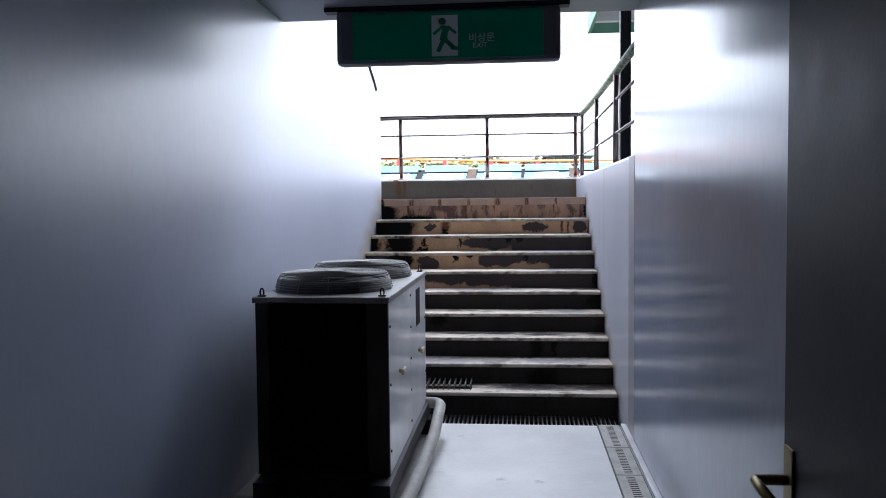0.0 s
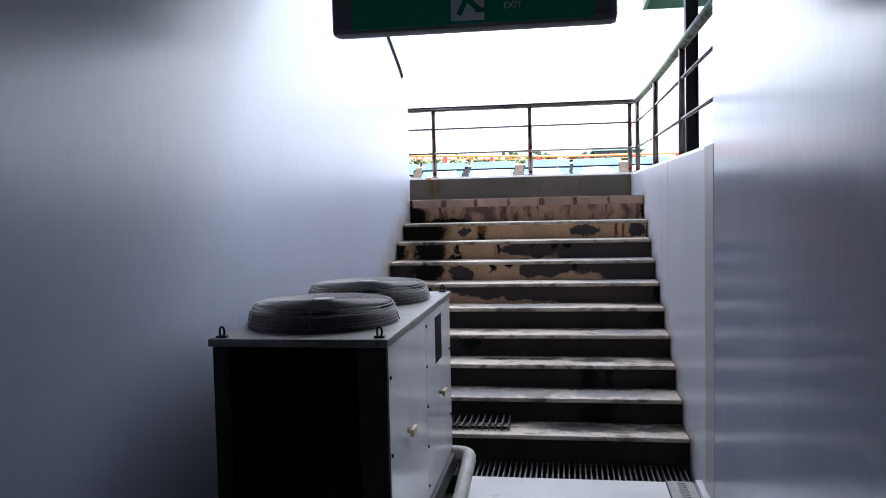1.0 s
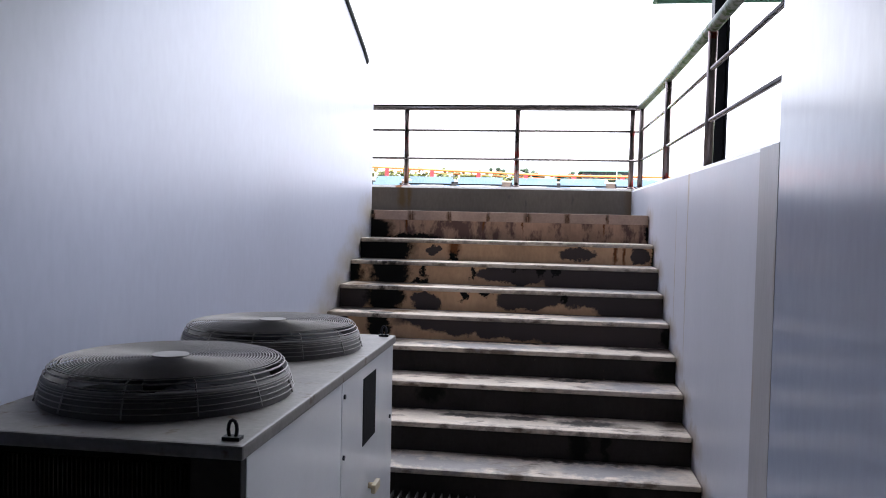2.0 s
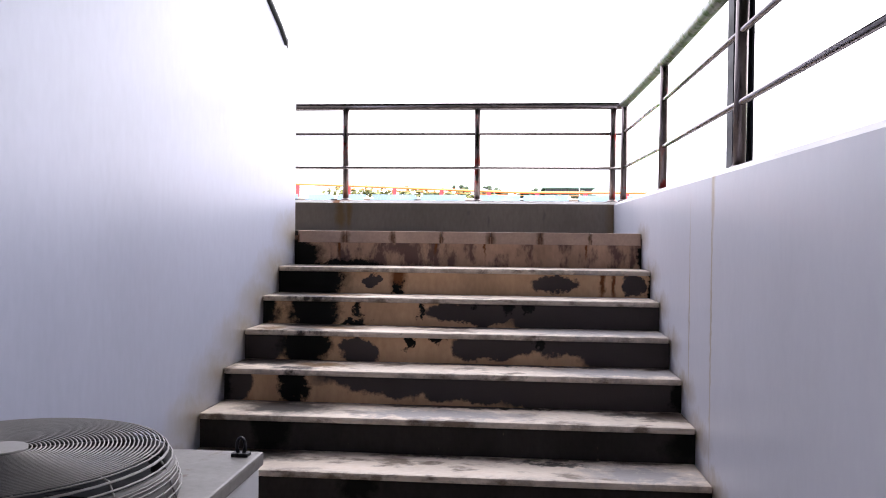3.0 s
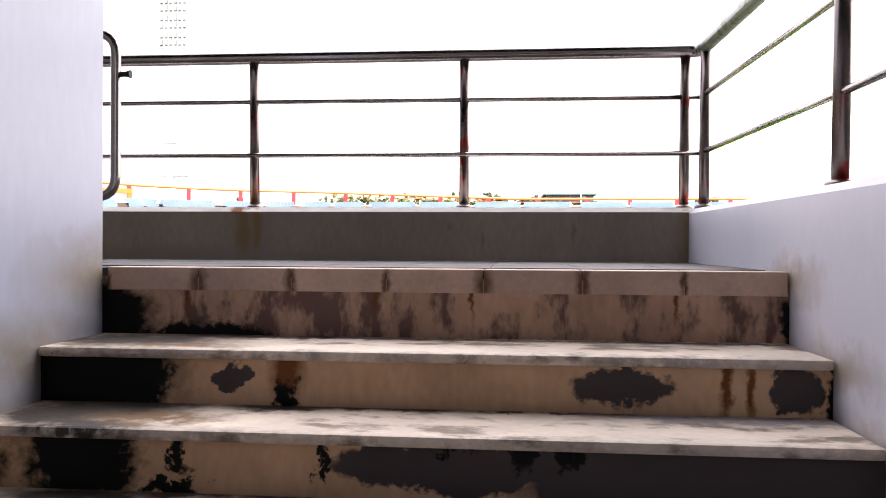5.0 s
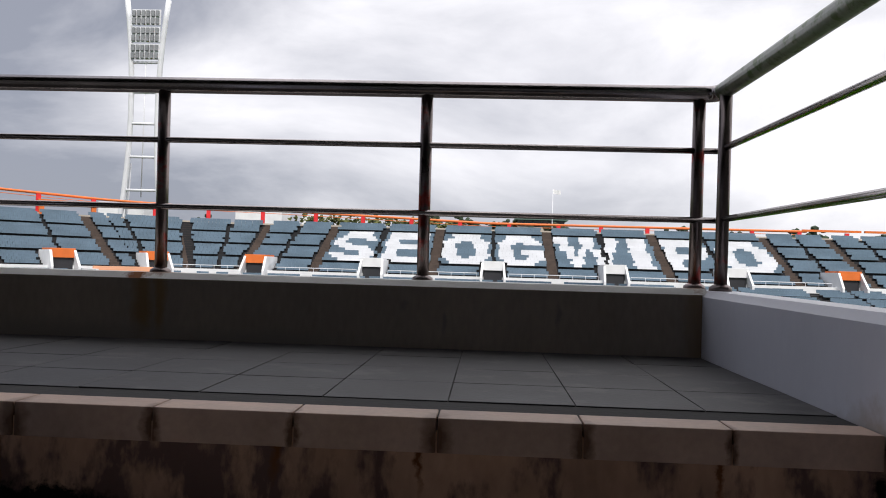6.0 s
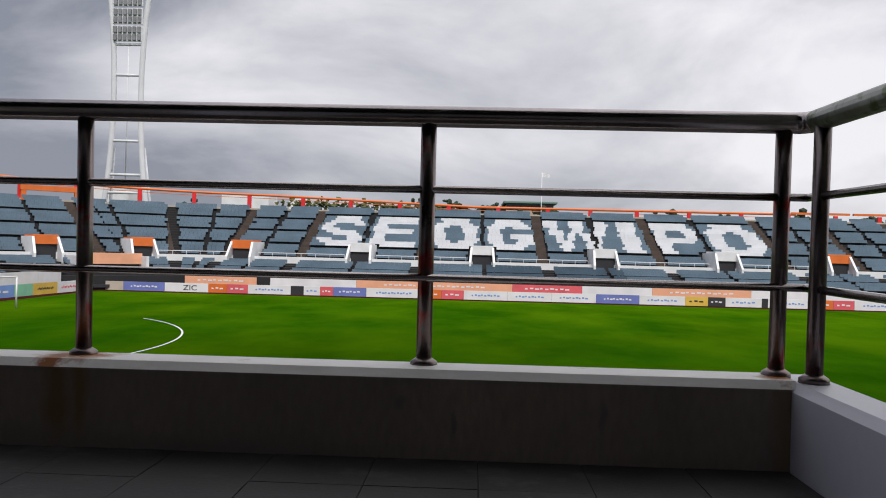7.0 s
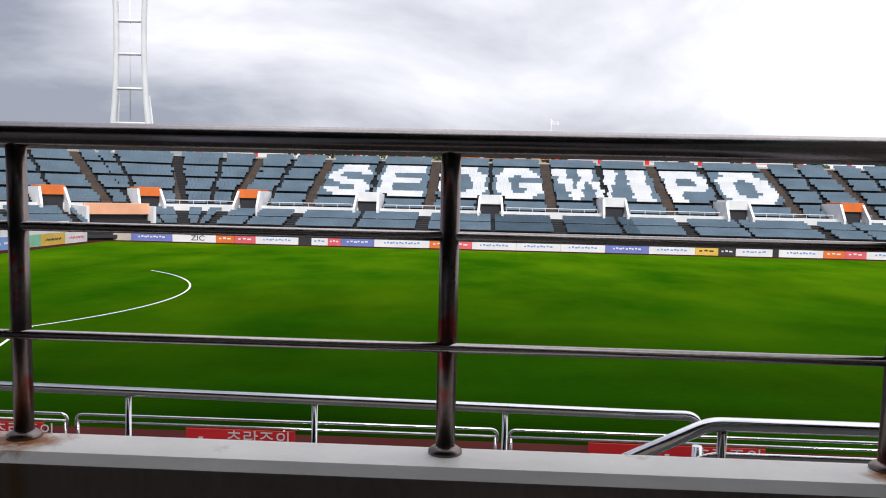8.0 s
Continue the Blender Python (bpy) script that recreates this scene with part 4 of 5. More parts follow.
strip(bm, [(p0.x, p0.y), (p0.x + 0.5, p0.y - 2.1), (p0.x + 1.2, p0.y - 4.2), (p0.x + 2.4, p0.y - 7)], 0.11, PITCH_Z + 0.016)
solid("pitch_marking", bm, LINE, "white arc and line painted on the grass", "marking", kind="structure")
bm = bmesh.new()
fp = on_pitch(-6.2, 10.5)
tube(bm, [(fp.x, fp.y, PITCH_Z), (fp.x, fp.y, PITCH_Z + 2.3)], 0.06, 10)
tube(bm, [(fp.x, fp.y, PITCH_Z + 2.3), (fp.x - 4.5, fp.y - 3.5, PITCH_Z + 2.3)], 0.06, 10)
tube(bm, [(fp.x - 4.5, fp.y - 3.5, PITCH_Z + 2.3), (fp.x - 4.5, fp.y - 3.5, PITCH_Z)], 0.06, 10)
solid("goal_frame", bm, WHITE_PAINT, "white goal frame standing on the grass", "goal")

# ---- far bowl: straight side, cut corner and end ----
BX, BY, BR, CUT, CHAM = -29.8, 102.0, 15.6, radians(42), 12.0


def bowl(s, d):
    """Plan point at s metres along the walkway line (x on the straight, then on round the corner) and d metres outwards, with the outward angle."""
    if s >= BX:
        return Vector((s, BY + d)), 0.0
    q = BX - s
    c0 = Vector((BX, BY - BR))
    if q <= BR * CUT:
        a = q / BR
        return c0 + (BR + d) * Vector((-math.sin(a), math.cos(a))), a
    q -= BR * CUT
    out = Vector((-math.sin(CUT), math.cos(CUT)))
    along = Vector((-math.cos(CUT), -math.sin(CUT)))
    if q <= CHAM:
        return c0 + (BR + d) * out + along * q, CUT
    q -= CHAM
    c1 = c0 + along * CHAM
    left = math.pi / 2 - CUT
    if q <= BR * left:
        a = CUT + q / BR
        return c1 + (BR + d) * Vector((-math.sin(a), math.cos(a))), a
    q -= BR * left
    return c1 + Vector((-(BR + d), -q)), math.pi / 2


S0, S1 = -80.0, 62.0
ROWS_UP, RUN_UP, RISE_UP, Z_UP, D_UP = 20, 0.775, 0.338, 0.66, 1.4
ROWS_LO, RUN_LO, RISE_LO, Z_LO, D_LO = 7, 0.95, 0.207, -1.42, -7.6
stations = sorted({round(S0 + i * 1.5, 2) for i in range(int((S1 - S0) / 1.5) + 1)})


def sweep(bm, profile, s_list=None):
    """A closed profile of (d, z) swept along the bowl."""
    rings = []
    for s in s_list or stations:
        ring = []
        for d, z in profile:
            p, a = bowl(s, d)
            ring.append(bm.verts.new((p.x, p.y, z)))
        rings.append(ring)
    n = len(profile)
    for a, b in zip(rings, rings[1:]):
        for i in range(n):
            j = (i + 1) % n
            bm.faces.new((a[i], a[j], b[j], b[i]))
    bm.faces.new(rings[0])
    bm.faces.new(rings[-1][::-1])


def stepped(d0, z0, rows, run, rise):
    out = []
    for i in range(rows):
        out += [(d0 + run * i, z0 + rise * i), (d0 + run * (i + 1), z0 + rise * i)]
    return out


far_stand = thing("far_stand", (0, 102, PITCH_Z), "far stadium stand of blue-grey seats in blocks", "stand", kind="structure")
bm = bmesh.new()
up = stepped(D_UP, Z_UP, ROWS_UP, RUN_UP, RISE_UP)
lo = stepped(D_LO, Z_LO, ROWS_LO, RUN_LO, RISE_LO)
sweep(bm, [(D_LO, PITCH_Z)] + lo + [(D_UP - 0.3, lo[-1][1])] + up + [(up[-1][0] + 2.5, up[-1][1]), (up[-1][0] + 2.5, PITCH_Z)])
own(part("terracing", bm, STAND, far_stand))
HOODS = [-50.1, -39.7, -28.0, -13.8, 0.7, 15.1, 29.2, 42.1]
for sa, sb in zip([S0] + [h + 1.1 for h in HOODS], [h - 1.1 for h in HOODS] + [S1]):
    bm = bmesh.new()
    n = max(2, int((sb - sa) / 1.5))
    sweep(bm, [(-0.25, 0.05), (-0.25, 0.83), (0.0, 0.83), (0.0, 0.05)], [sa + (sb - sa) * i / n for i in range(n + 1)])
    own(part("walkway_wall", bm, WHITE_PAINT, far_stand, "white walkway wall"))
bm = bmesh.new()
sweep(bm, [(D_LO - 0.3, PITCH_Z + 0.25), (D_LO - 0.3, -2.35), (D_LO - 0.01, -2.35), (D_LO - 0.01, PITCH_Z + 0.25)])
own(part("front_wall", bm, CHARCOAL, far_stand, "dark front wall"))
top_z = up[-1][1]
top_d = up[-1][0]
bm = bmesh.new()
sweep(bm, [(top_d + 1.0, top_z), (top_d + 1.0, top_z + 0.3), (top_d + 1.3, top_z + 0.3), (top_d + 1.3, top_z)])
own(part("rear_wall", bm, BEIGE, far_stand, "low beige rear wall"))

walk_rail = thing("walkway_rail", (0, 101.9, 0.8), "thin pale steel rail along the far walkway", "railing", kind="structure")
for sa, sb in zip([h + 1.9 for h in HOODS[1:-1]], [h - 1.9 for h in HOODS[2:]]):
    bm = bmesh.new()
    n = max(2, int((sb - sa) / 1.5))
    pts = [bowl(sa + (sb - sa) * i / n, -0.12)[0] for i in range(n + 1)]
    tube(bm, [(pts[0].x, pts[0].y, 0.83)] + [(q.x, q.y, 1.25) for q in pts] + [(pts[-1].x, pts[-1].y, 0.83)], 0.045, 6)
    for q in pts[1:-1]:
        tube(bm, [(q.x, q.y, 0.83), (q.x, q.y, 1.24)], 0.03, 5)
    own(part("rail", bm, MAST, walk_rail))

# rim railing: an orange pipe on red posts
def rim_lift(s):
    """The rim pipe climbs towards the end of the bowl."""
    return 0.034 * max(0.0, -s)


rim = thing("rim_railing", (0, 121, top_z), "orange pipe rim on red posts above the stand", "railing", kind="structure")
bm = bmesh.new()
for r0, z in ((0.17, top_z + 1.2), (0.04, top_z + 0.75)):
    pts = []
    for s in stations:
        if S0 <= s <= 44.5:
            p, a = bowl(s, top_d + 1.7)
            pts.append((p.x, p.y, z + rim_lift(s)))
    tube(bm, pts, r0, 8)
own(part("rim_pipe", bm, ORANGE, rim))
for s in (-64, -57, -48.8, -42, -37.9, -34.6, -31.1, -24.9, -18, -11, -4, 3, 10, 16, 22.5, 29.8, 37, 43.5, 50, 56):
    p, a = bowl(s, top_d + 1.7)
    bm = bmesh.new()
    box(bm, -0.28, 0.28, -0.15, 0.15, top_z, top_z + 1.1 + rim_lift(s), m=Matrix.Translation((p.x, p.y, 0)) @ Matrix.Rotation(a, 4, "Z"))
    own(part("rim_post", bm, RED, rim))
gate = thing("rim_gate", (*bowl(-45.3, top_d + 1.2)[0], top_z), "orange steel gate frame on the rim of the stand", "gate", kind="structure")
p, a = bowl(-45.3, top_d + 1.2)
m = Matrix.Translation((p.x, p.y, 0)) @ Matrix.Rotation(a, 4, "Z")
bm = bmesh.new()
box(bm, -3.6, 3.6, -0.3, 0.3, top_z + 1.35, top_z + 2.05, 0.02, m=m)
own(part("beam", bm, ORANGE, gate))
for x in (-3.2, 3.2):
    bm = bmesh.new()
    box(bm, x - 0.3, x + 0.3, -0.25, 0.25, top_z, top_z + 1.349, 0.02, m=m)
    own(part("gate_post", bm, ORANGE, gate))
for s in (47.5, 56.0):
    bm = bmesh.new()
    p, a = bowl(s, top_d + 1.7)
    box(bm, -3.6, 4.4, -0.2, 0.2, top_z + 1.2, top_z + 1.5, m=Matrix.Translation((p.x, p.y, 0)))
    own(part("rim_beam", bm, ORANGE, rim))

# seats: blocks between aisles
LETTERS = {
    "S": ["..######..", ".########.", "###....###", "##........", "####......", ".#######..", "...######.", "......####", "###....###", ".########.", "..######.."],
    "E": ["##########", "##########", "###.......", "###.......", "#########.", "#########.", "###.......", "###.......", "###.......", "##########", "##########"],
    "O": ["..######..", ".########.", "####..####", "###....###", "###....###", "###....###", "###....###", "###....###", "####..####", ".########.", "..######.."],
    "G": ["..######..", ".########.", "####..####", "###.......", "###.......", "###..#####", "###..#####", "###....###", "####..####", ".########.", "..######.."],
    "W": ["###...###...###", "###...###...###", ".##...###...##.", ".###..###..###.", ".###.##.##.###.", "..##.##.##.##..", "..##.##.##.##..", "..####...####..", "...###...###...", "...###...###...", "...##.....##..."],
    "I": ["#####"] * 11,
    "P": ["#########.", "##########", "###....###", "###....###", "###....###", "##########", "#########.", "###.......", "###.......", "###.......", "###......."],
}
WORD = [('S', -20.4, -14.6), ('E', -13.4, -7.7), ('O', -5.9, 0.2), ('G', 1.4, 7.3), ('W', 9.0, 17.4), ('I', 18.5, 20.9), ('P', 23.2, 28.6), ('O', 29.8, 36.5)]
LET_TOP, LET_ROWS = 15, 12        # the letters' uppermost row, counted from below, and their height in rows
WIDE = [-65.8, -55.8, -43.7, -36.0, -30.5, -21.5, -6.7, 8.1, 22.4, 37.4, 46.2, 55.0]
THIN = [-60.8, -49.2, -40.0, -33.0, -26.4, -14.2, 0.8, 15.2, 29.0, 41.8, 50.6]


def spread(s, d):
    """How much wider a metre of the walkway line grows at d metres outwards."""
    q = BX - s
    turning = 0 < q < BR * CUT or BR * CUT + CHAM < q < BR * math.pi / 2 + CHAM
    return (BR + d) / BR if turning else 1.0


def blocked(s, row, upper):
    k = spread(s, D_UP + RUN_UP * row if upper else D_LO + RUN_LO * row)
    if any(abs(s - w) * k < 0.72 for w in WIDE) or any(abs(s - w) * k < 0.31 for w in THIN):
        return True
    if not upper:
        return -48.3 < s < -40.8
    if row < 5 and any(abs(s - w) < 1.75 for w in HOODS):
        return True
    in_word = -21.3 < s < 36.5
    return row in ((3, 16) if in_word else (4, 9, 14))


FACES = ((0, 3, 2, 1), (4, 5, 6, 7), (0, 1, 5, 4), (1, 2, 6, 5), (2, 3, 7, 6), (3, 0, 4, 7))
blue_v, blue_f, white_v, white_f, dark_v, dark_f = [], [], [], [], [], []


def seat_block(vs, fs, s, d, z, tilt):
    p, a = bowl(s, d)
    ca, sa = math.cos(a), math.sin(a)
    for (w0, w1, d0, d1, z0, z1) in ((-0.24, 0.24, 0.0, 0.34, 0.3, 0.36), (-0.24, 0.24, 0.3, 0.38, 0.36, 0.69 + tilt)):
        k = len(vs)
        for zz in (z0, z1):
            for w, dd in ((w0, d0), (w1, d0), (w1, d1), (w0, d1)):
                vs.append((p.x + w * ca - dd * sa, p.y + w * sa + dd * ca, z + zz))
        fs.extend([tuple(k + i for i in f) for f in FACES])


def lettered(s, row):
    top = LET_TOP - row
    if not 0 <= top < LET_ROWS:
        return False
    for ch, x0, x1 in WORD:
        if x0 <= s < x1:
            bits = LETTERS[ch][top * 11 // 12]
            return bits[min(len(bits) - 1, int((s - x0) / (x1 - x0) * len(bits)))] == "#"
    return False


for row in range(ROWS_UP):
    s = -74.0
    while s < 60:
        if not blocked(s, row, True):
            w = lettered(s, row)
            seat_block(white_v if w else blue_v, white_f if w else blue_f, s, D_UP + RUN_UP * row + 0.32, Z_UP + RISE_UP * row, random.uniform(-0.015, 0.015))
        s += 0.49 / spread(s, D_UP + RUN_UP * row)
for row in range(ROWS_LO):
    s = -74.0
    while s < 60:
        if not blocked(s, row, False) and row != 3:
            n_dark = 1 < s < 17
            seat_block(dark_v if n_dark else blue_v, dark_f if n_dark else blue_f, s, D_LO + RUN_LO * row + 0.4, Z_LO + RISE_LO * row, random.uniform(-0.015, 0.015))
        s += 0.49
for nm, vs, fs, m, lab in (("stadium_seats", blue_v, blue_f, SEAT_BLUE, "rows of faded blue-grey plastic stadium seats"), ("white_stadium_seats", white_v, white_f, SEAT_WHITE, "white plastic seats spelling SEOGWIPO across the stand"),
                           ("dark_stadium_seats", dark_v, dark_f, SEAT_DARK, "dark blue plastic seats in the low front block")):
    me = bpy.data.meshes.new(nm)
    me.from_pydata(vs, [], fs)
    me.materials.append(m)
    tagged(new(nm, me), lab, "stadium seats", kind="stuff")

# aisles, each with its steps
for w in WIDE:
    p, a = bowl(w, 0)
    bm = bmesh.new()
    for i in range(ROWS_UP):
        box(bm, -0.62, 0.62, D_UP + RUN_UP * i - 0.02, D_UP + RUN_UP * (i + 1), Z_UP + RISE_UP * (i - 1) + 0.01, Z_UP + RISE_UP * i + 0.02, m=Matrix.Translation((p.x, p.y, 0)) @ Matrix.Rotation(a, 4, "Z"))
    own(part("aisle", bm, AISLE, far_stand, "brown concrete aisle steps"))

# hooded gangway mouths on the walkway
for i, s in enumerate(HOODS):
    p, a = bowl(s, 0)
    orange = i in (0, 1, 2, 7)
    m = Matrix.Translation((p.x, p.y, 0)) @ Matrix.Rotation(a, 4, "Z")
    hood = thing("gangway_hood", (p.x, p.y, 0.0), "white concrete gangway mouth with an orange lintel" if orange else "white concrete gangway mouth with a dark opening", "gangway", "gangways of the far stand", kind="structure")
    bm = bmesh.new()
    box(bm, -1.3, 1.3, -0.42, 3.4, 1.68 if orange else 1.62, 2.72, 0.02, m=m)
    own(part("lintel", bm, ORANGE if orange else WHITE_PAINT, hood, "orange painted lintel" if orange else ""))
    for sx in (-1, 1):
        bm = bmesh.new()
        vs = []
        for x in (1.12, 1.38):
            vs.append([bm.verts.new(m @ Vector((sx * (x + (0.14 if y < -1 else 0)), y, z))) for y, z in ((-2.0, -0.6), (-2.0, 0.75), (-0.4, 2.53), (4.6, 2.53), (4.6, -0.2))])
        bm.faces.new(vs[0])
        bm.faces.new(vs[1][::-1])
        for k in range(5):
            bm.faces.new((vs[0][k], vs[1][k], vs[1][(k + 1) % 5], vs[0][(k + 1) % 5]))
        own(part("cheek_wall", bm, WHITE_PAINT, hood))
    # solid dark block stands in for the shaded inside of the mouth
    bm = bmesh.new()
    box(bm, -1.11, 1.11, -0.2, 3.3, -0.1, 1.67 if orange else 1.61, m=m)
    own(part("opening", bm, CHARCOAL, hood, "dark block for the shade inside the gangway"))
    if orange:
        bm = bmesh.new()
        for k in range(3):
            box(bm, -0.55 + 0.4 * k, -0.3 + 0.4 * k, -0.37, -0.34, 1.98, 2.23, m=m)
        own(part("lettering", bm, WHITE_PAINT, hood, "white unreadable marks"))

# big vehicle portal in the corner
p, a = bowl(-44.7, -4.0)
m = Matrix.Translation((p.x, p.y, 0)) @ Matrix.Rotation(a, 4, "Z")
portal = thing("corner_portal", (p.x, p.y, PITCH_Z), "wide dark corner portal under a pale orange banner", "portal", kind="structure")
bm = bmesh.new()
box(bm, -3.4, 3.4, -1.0, -0.6, -0.3, 0.9, 0.02, m=m)
own(part("banner", bm, PALE_ORANGE, portal))
# solid charcoal block in place of the portal's shaded interior
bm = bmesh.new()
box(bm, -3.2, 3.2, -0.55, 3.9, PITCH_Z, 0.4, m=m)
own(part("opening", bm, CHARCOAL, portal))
for sx in (-1, 1):
    bm = bmesh.new()
    box(bm, sx * 3.45 - 0.15, sx * 3.45 + 0.15, -2.6, 4.2, PITCH_Z, 0.6, 0.02, m=m)
    own(part("side_wall", bm, WHITE_PAINT, portal))

# ---- advertising boards and banners ----
def board(x0, x1, y0, y1, z0, z1, material, label, marks=0, mark_mat=None):
    """One flat panel from (x0, y0) to (x1, y1), with plain bars for writing."""
    d = Vector((x1 - x0, y1 - y0))
    ln = d.length
    m = Matrix.Translation((x0, y0, 0)) @ Matrix.Rotation(math.atan2(d.y, d.x), 4, "Z")
    ob = thing("advertising_board", (x0, y0, z0), label, "advertising board", "boards round the pitch")
    bm = bmesh.new()
    box(bm, 0.01, ln - 0.01, 0, 0.08, z0, z1, 0.01, m=m)
    own(part("panel", bm, material, ob))
    if marks:
        bm = bmesh.new()
        h = z1 - z0
        marks = marks * 3
        w = ln * 0.6 / marks
        for k in range(marks):
            xa = ln * 0.18 + k * w * 1.08
            box(bm, xa, xa + w * (0.55 + 0.35 * ((k * 7) % 3) / 2), -0.015, 0.002, z0 + h * (0.4 + 0.05 * (k % 2)), z0 + h * (0.56 + 0.06 * ((k * 3) % 2)), m=m)
        tagged(own(part("lettering", bm, mark_mat, ob, "plain bars of writing")), kind="stuff")
    return ob


Z0, Z1 = PITCH_Z, PITCH_Z + 0.92
kinds = {"w": (WHITE_PAINT, "white advertising board with small blue marks", SKYBLUE), "v": (BLUE, "violet-blue advertising board with pale writing", WHITE_PAINT), "r": (PINK, "red advertising board with pale marks", WHITE_PAINT),
         "o": (ORANGE, "orange and red advertising board", WHITE_PAINT), "k": (CHARCOAL, "plain black advertising board", WHITE_PAINT), "b": (BEIGE, "plain brownish board beside the corner portal", WHITE_PAINT), "y": (YELLOW, "yellow advertising board with dark marks", CHARCOAL), "g": (CHARCOAL, "plain dark grey advertising board", WHITE_PAINT)}
edges = [(-38.98, 'b'), (-36.75, 'v'), (-32.37, 'w'), (-27.77, 'o'), (-25.81, 'r'), (-23.61, 'w'), (-19.12, 'k'), (-17.77, 'w'), (-16.06, 'r'), (-14.71, 'v'), (-11.26, 'w'), (-5.55, 'o'), (-3.5, 'r'), (-1.21, 'w'), (3.3, 'w'), (7.8, 'w'), (12.3, 'v'), (16.67, 'w'), (21.29, 'y'), (23.59, 'g'), (25.33, 'w'), (28.96, 'k'), (29.57, 'w'), (33.95, 'o'), (36.06, 'r'), (38.15, 'w'), (43.0, 'v'), (47.5, 'w'), (52.5, 'r'), (56.0, 'w'), (60.0, None)]
for (xa, kd), (xb, _) in zip(edges, edges[1:]):
    mm, lab, mk = kinds[kd]
    if xa == -32.37:
        ob = board(xa, xb, 89.2, 89.2, Z0, Z1, WHITE_PAINT, "white advertising board with dark lettering ZIC")
        lettering("lettering", "ZIC", ((xa + xb) / 2 + 0.4, 89.17, Z0 + 0.2), 0.75, CHARCOAL, ob, align="CENTER", sx=1.25)
    else:
        board(xa, xb, 89.2, 89.2, Z0, Z1, mm, lab, 0 if kd in "kb" else max(1, int((xb - xa) / 1.3)), mk)
left_edges = [(86.0, "w", 3), (82.0, "y", 4), (78.0, "m", 0), (75.2, "b", 1), (71, "w", 2), (64, "v", 2), (58, None, 0)]
for (ya, kd, nmk), (yb2, _, _) in zip(left_edges, left_edges[1:]):
    mm, lab, mk = {"w": (WHITE_PAINT, "white end board with pale marks", PINK), "y": (YELLOW, "yellow end board with dark characters", CHARCOAL), "m": (MINT, "plain mint green end board", WHITE_PAINT), "b": (SKYBLUE, "light blue end advertising board", WHITE_PAINT), "v": (BLUE, "violet-blue end advertising board", WHITE_PAINT)}[kd]
    board(-39.8 - (86 - yb2) * 0.03, -39.8 - (86 - ya) * 0.03, yb2, ya, Z0, Z1 + 0.15, mm, lab, nmk, mk)
    board(-41.7 - (86 - yb2) * 0.03, -41.7 - (86 - ya) * 0.03, yb2, ya, Z0 + 0.9, Z1 + 1.1, WHITE_PAINT, "long white end banner")
for xa, xb, mm, lab in ((-32.0, -24.0, PALE_ORANGE, "pale orange long banner"), (-22.5, -13.0, WHITE_PAINT, "plain white long stand banner"), (-13.0, 4.0, PALE_ORANGE, "faded peach long banner"), (4.0, 11.5, PINK, "pink and white long banner"), (11.5, 19.0, WHITE_PAINT, "plain white long stand banner"),
                        (19.0, 29.5, PALE_ORANGE, "faded peach long banner"), (29.5, 46.0, WHITE_PAINT, "plain white long stand banner"), (46.0, 60.0, PALE_ORANGE, "pale orange long banner")):
    board(xa, xb, 93.9, 93.9, -2.3, -1.38, mm, lab, int((xb - xa) / 2.4) if mm is not WHITE_PAINT else 0, WHITE_PAINT)

# ---- floodlight mast ----
mast = thing("floodlight_mast", (-55.2, 130, PITCH_Z), "tall white steel floodlight mast with lamp panel", "floodlight mast")


def leg_x(z, sgn):
    t = (z - 8) / 31.7
    return -55.1 + sgn * (3.3 - 4.226 * t + 3.876 * t * t)


for sgn in (-1, 1):
    bm = bmesh.new()
    tube(bm, [(leg_x(z, sgn), 130, z) for z in (PITCH_Z, 2, 5, 8, 12, 16, 20, 24, 28, 32, 36, 40, 43)], 0.45, 8)
    own(part("leg", bm, MAST, mast))
    bm = bmesh.new()
    tube(bm, [(leg_x(6, sgn) + sgn * 0.5, 133, PITCH_Z), (leg_x(17, sgn), 131, 17)], 0.28, 8)
    own(part("brace", bm, MAST, mast))
for z in (9.8, 12.6, 17.9, 23.2, 28.2, 33.0):
    bm = bmesh.new()
    tube(bm, [(leg_x(z, -1), 130, z), (leg_x(z, 1), 130, z)], 0.22, 6)
    own(part("rung", bm, MAST, mast))
bm = bmesh.new()
tube(bm, [(-55.1, 130, 11.5), (-55.1, 130, 33.0)], 0.1, 6)
own(part("ladder", bm, MAST, mast))
for j in range(3):
    bm = bmesh.new()
    box(bm, -57.5, -52.8, 129.6, 129.8, 33.4 + 2.75 * j, 35.9 + 2.75 * j, 0.03)
    rack = own(part("lamp_rack", bm, MAST, mast))
    for i in range(6):
        for k in range(2):
            bm = bmesh.new()
            box(bm, -57.35 + 0.76 * i, -56.8 + 0.76 * i, 129.3, 129.58, 33.55 + 2.75 * j + 1.2 * k, 34.5 + 2.75 * j + 1.2 * k, 0.05)
            ob = part("lamp", bm, LAMP, rack)
            ob.matrix_parent_inverse = (Matrix.Translation(mast.location) @ rack.matrix_parent_inverse).inverted()

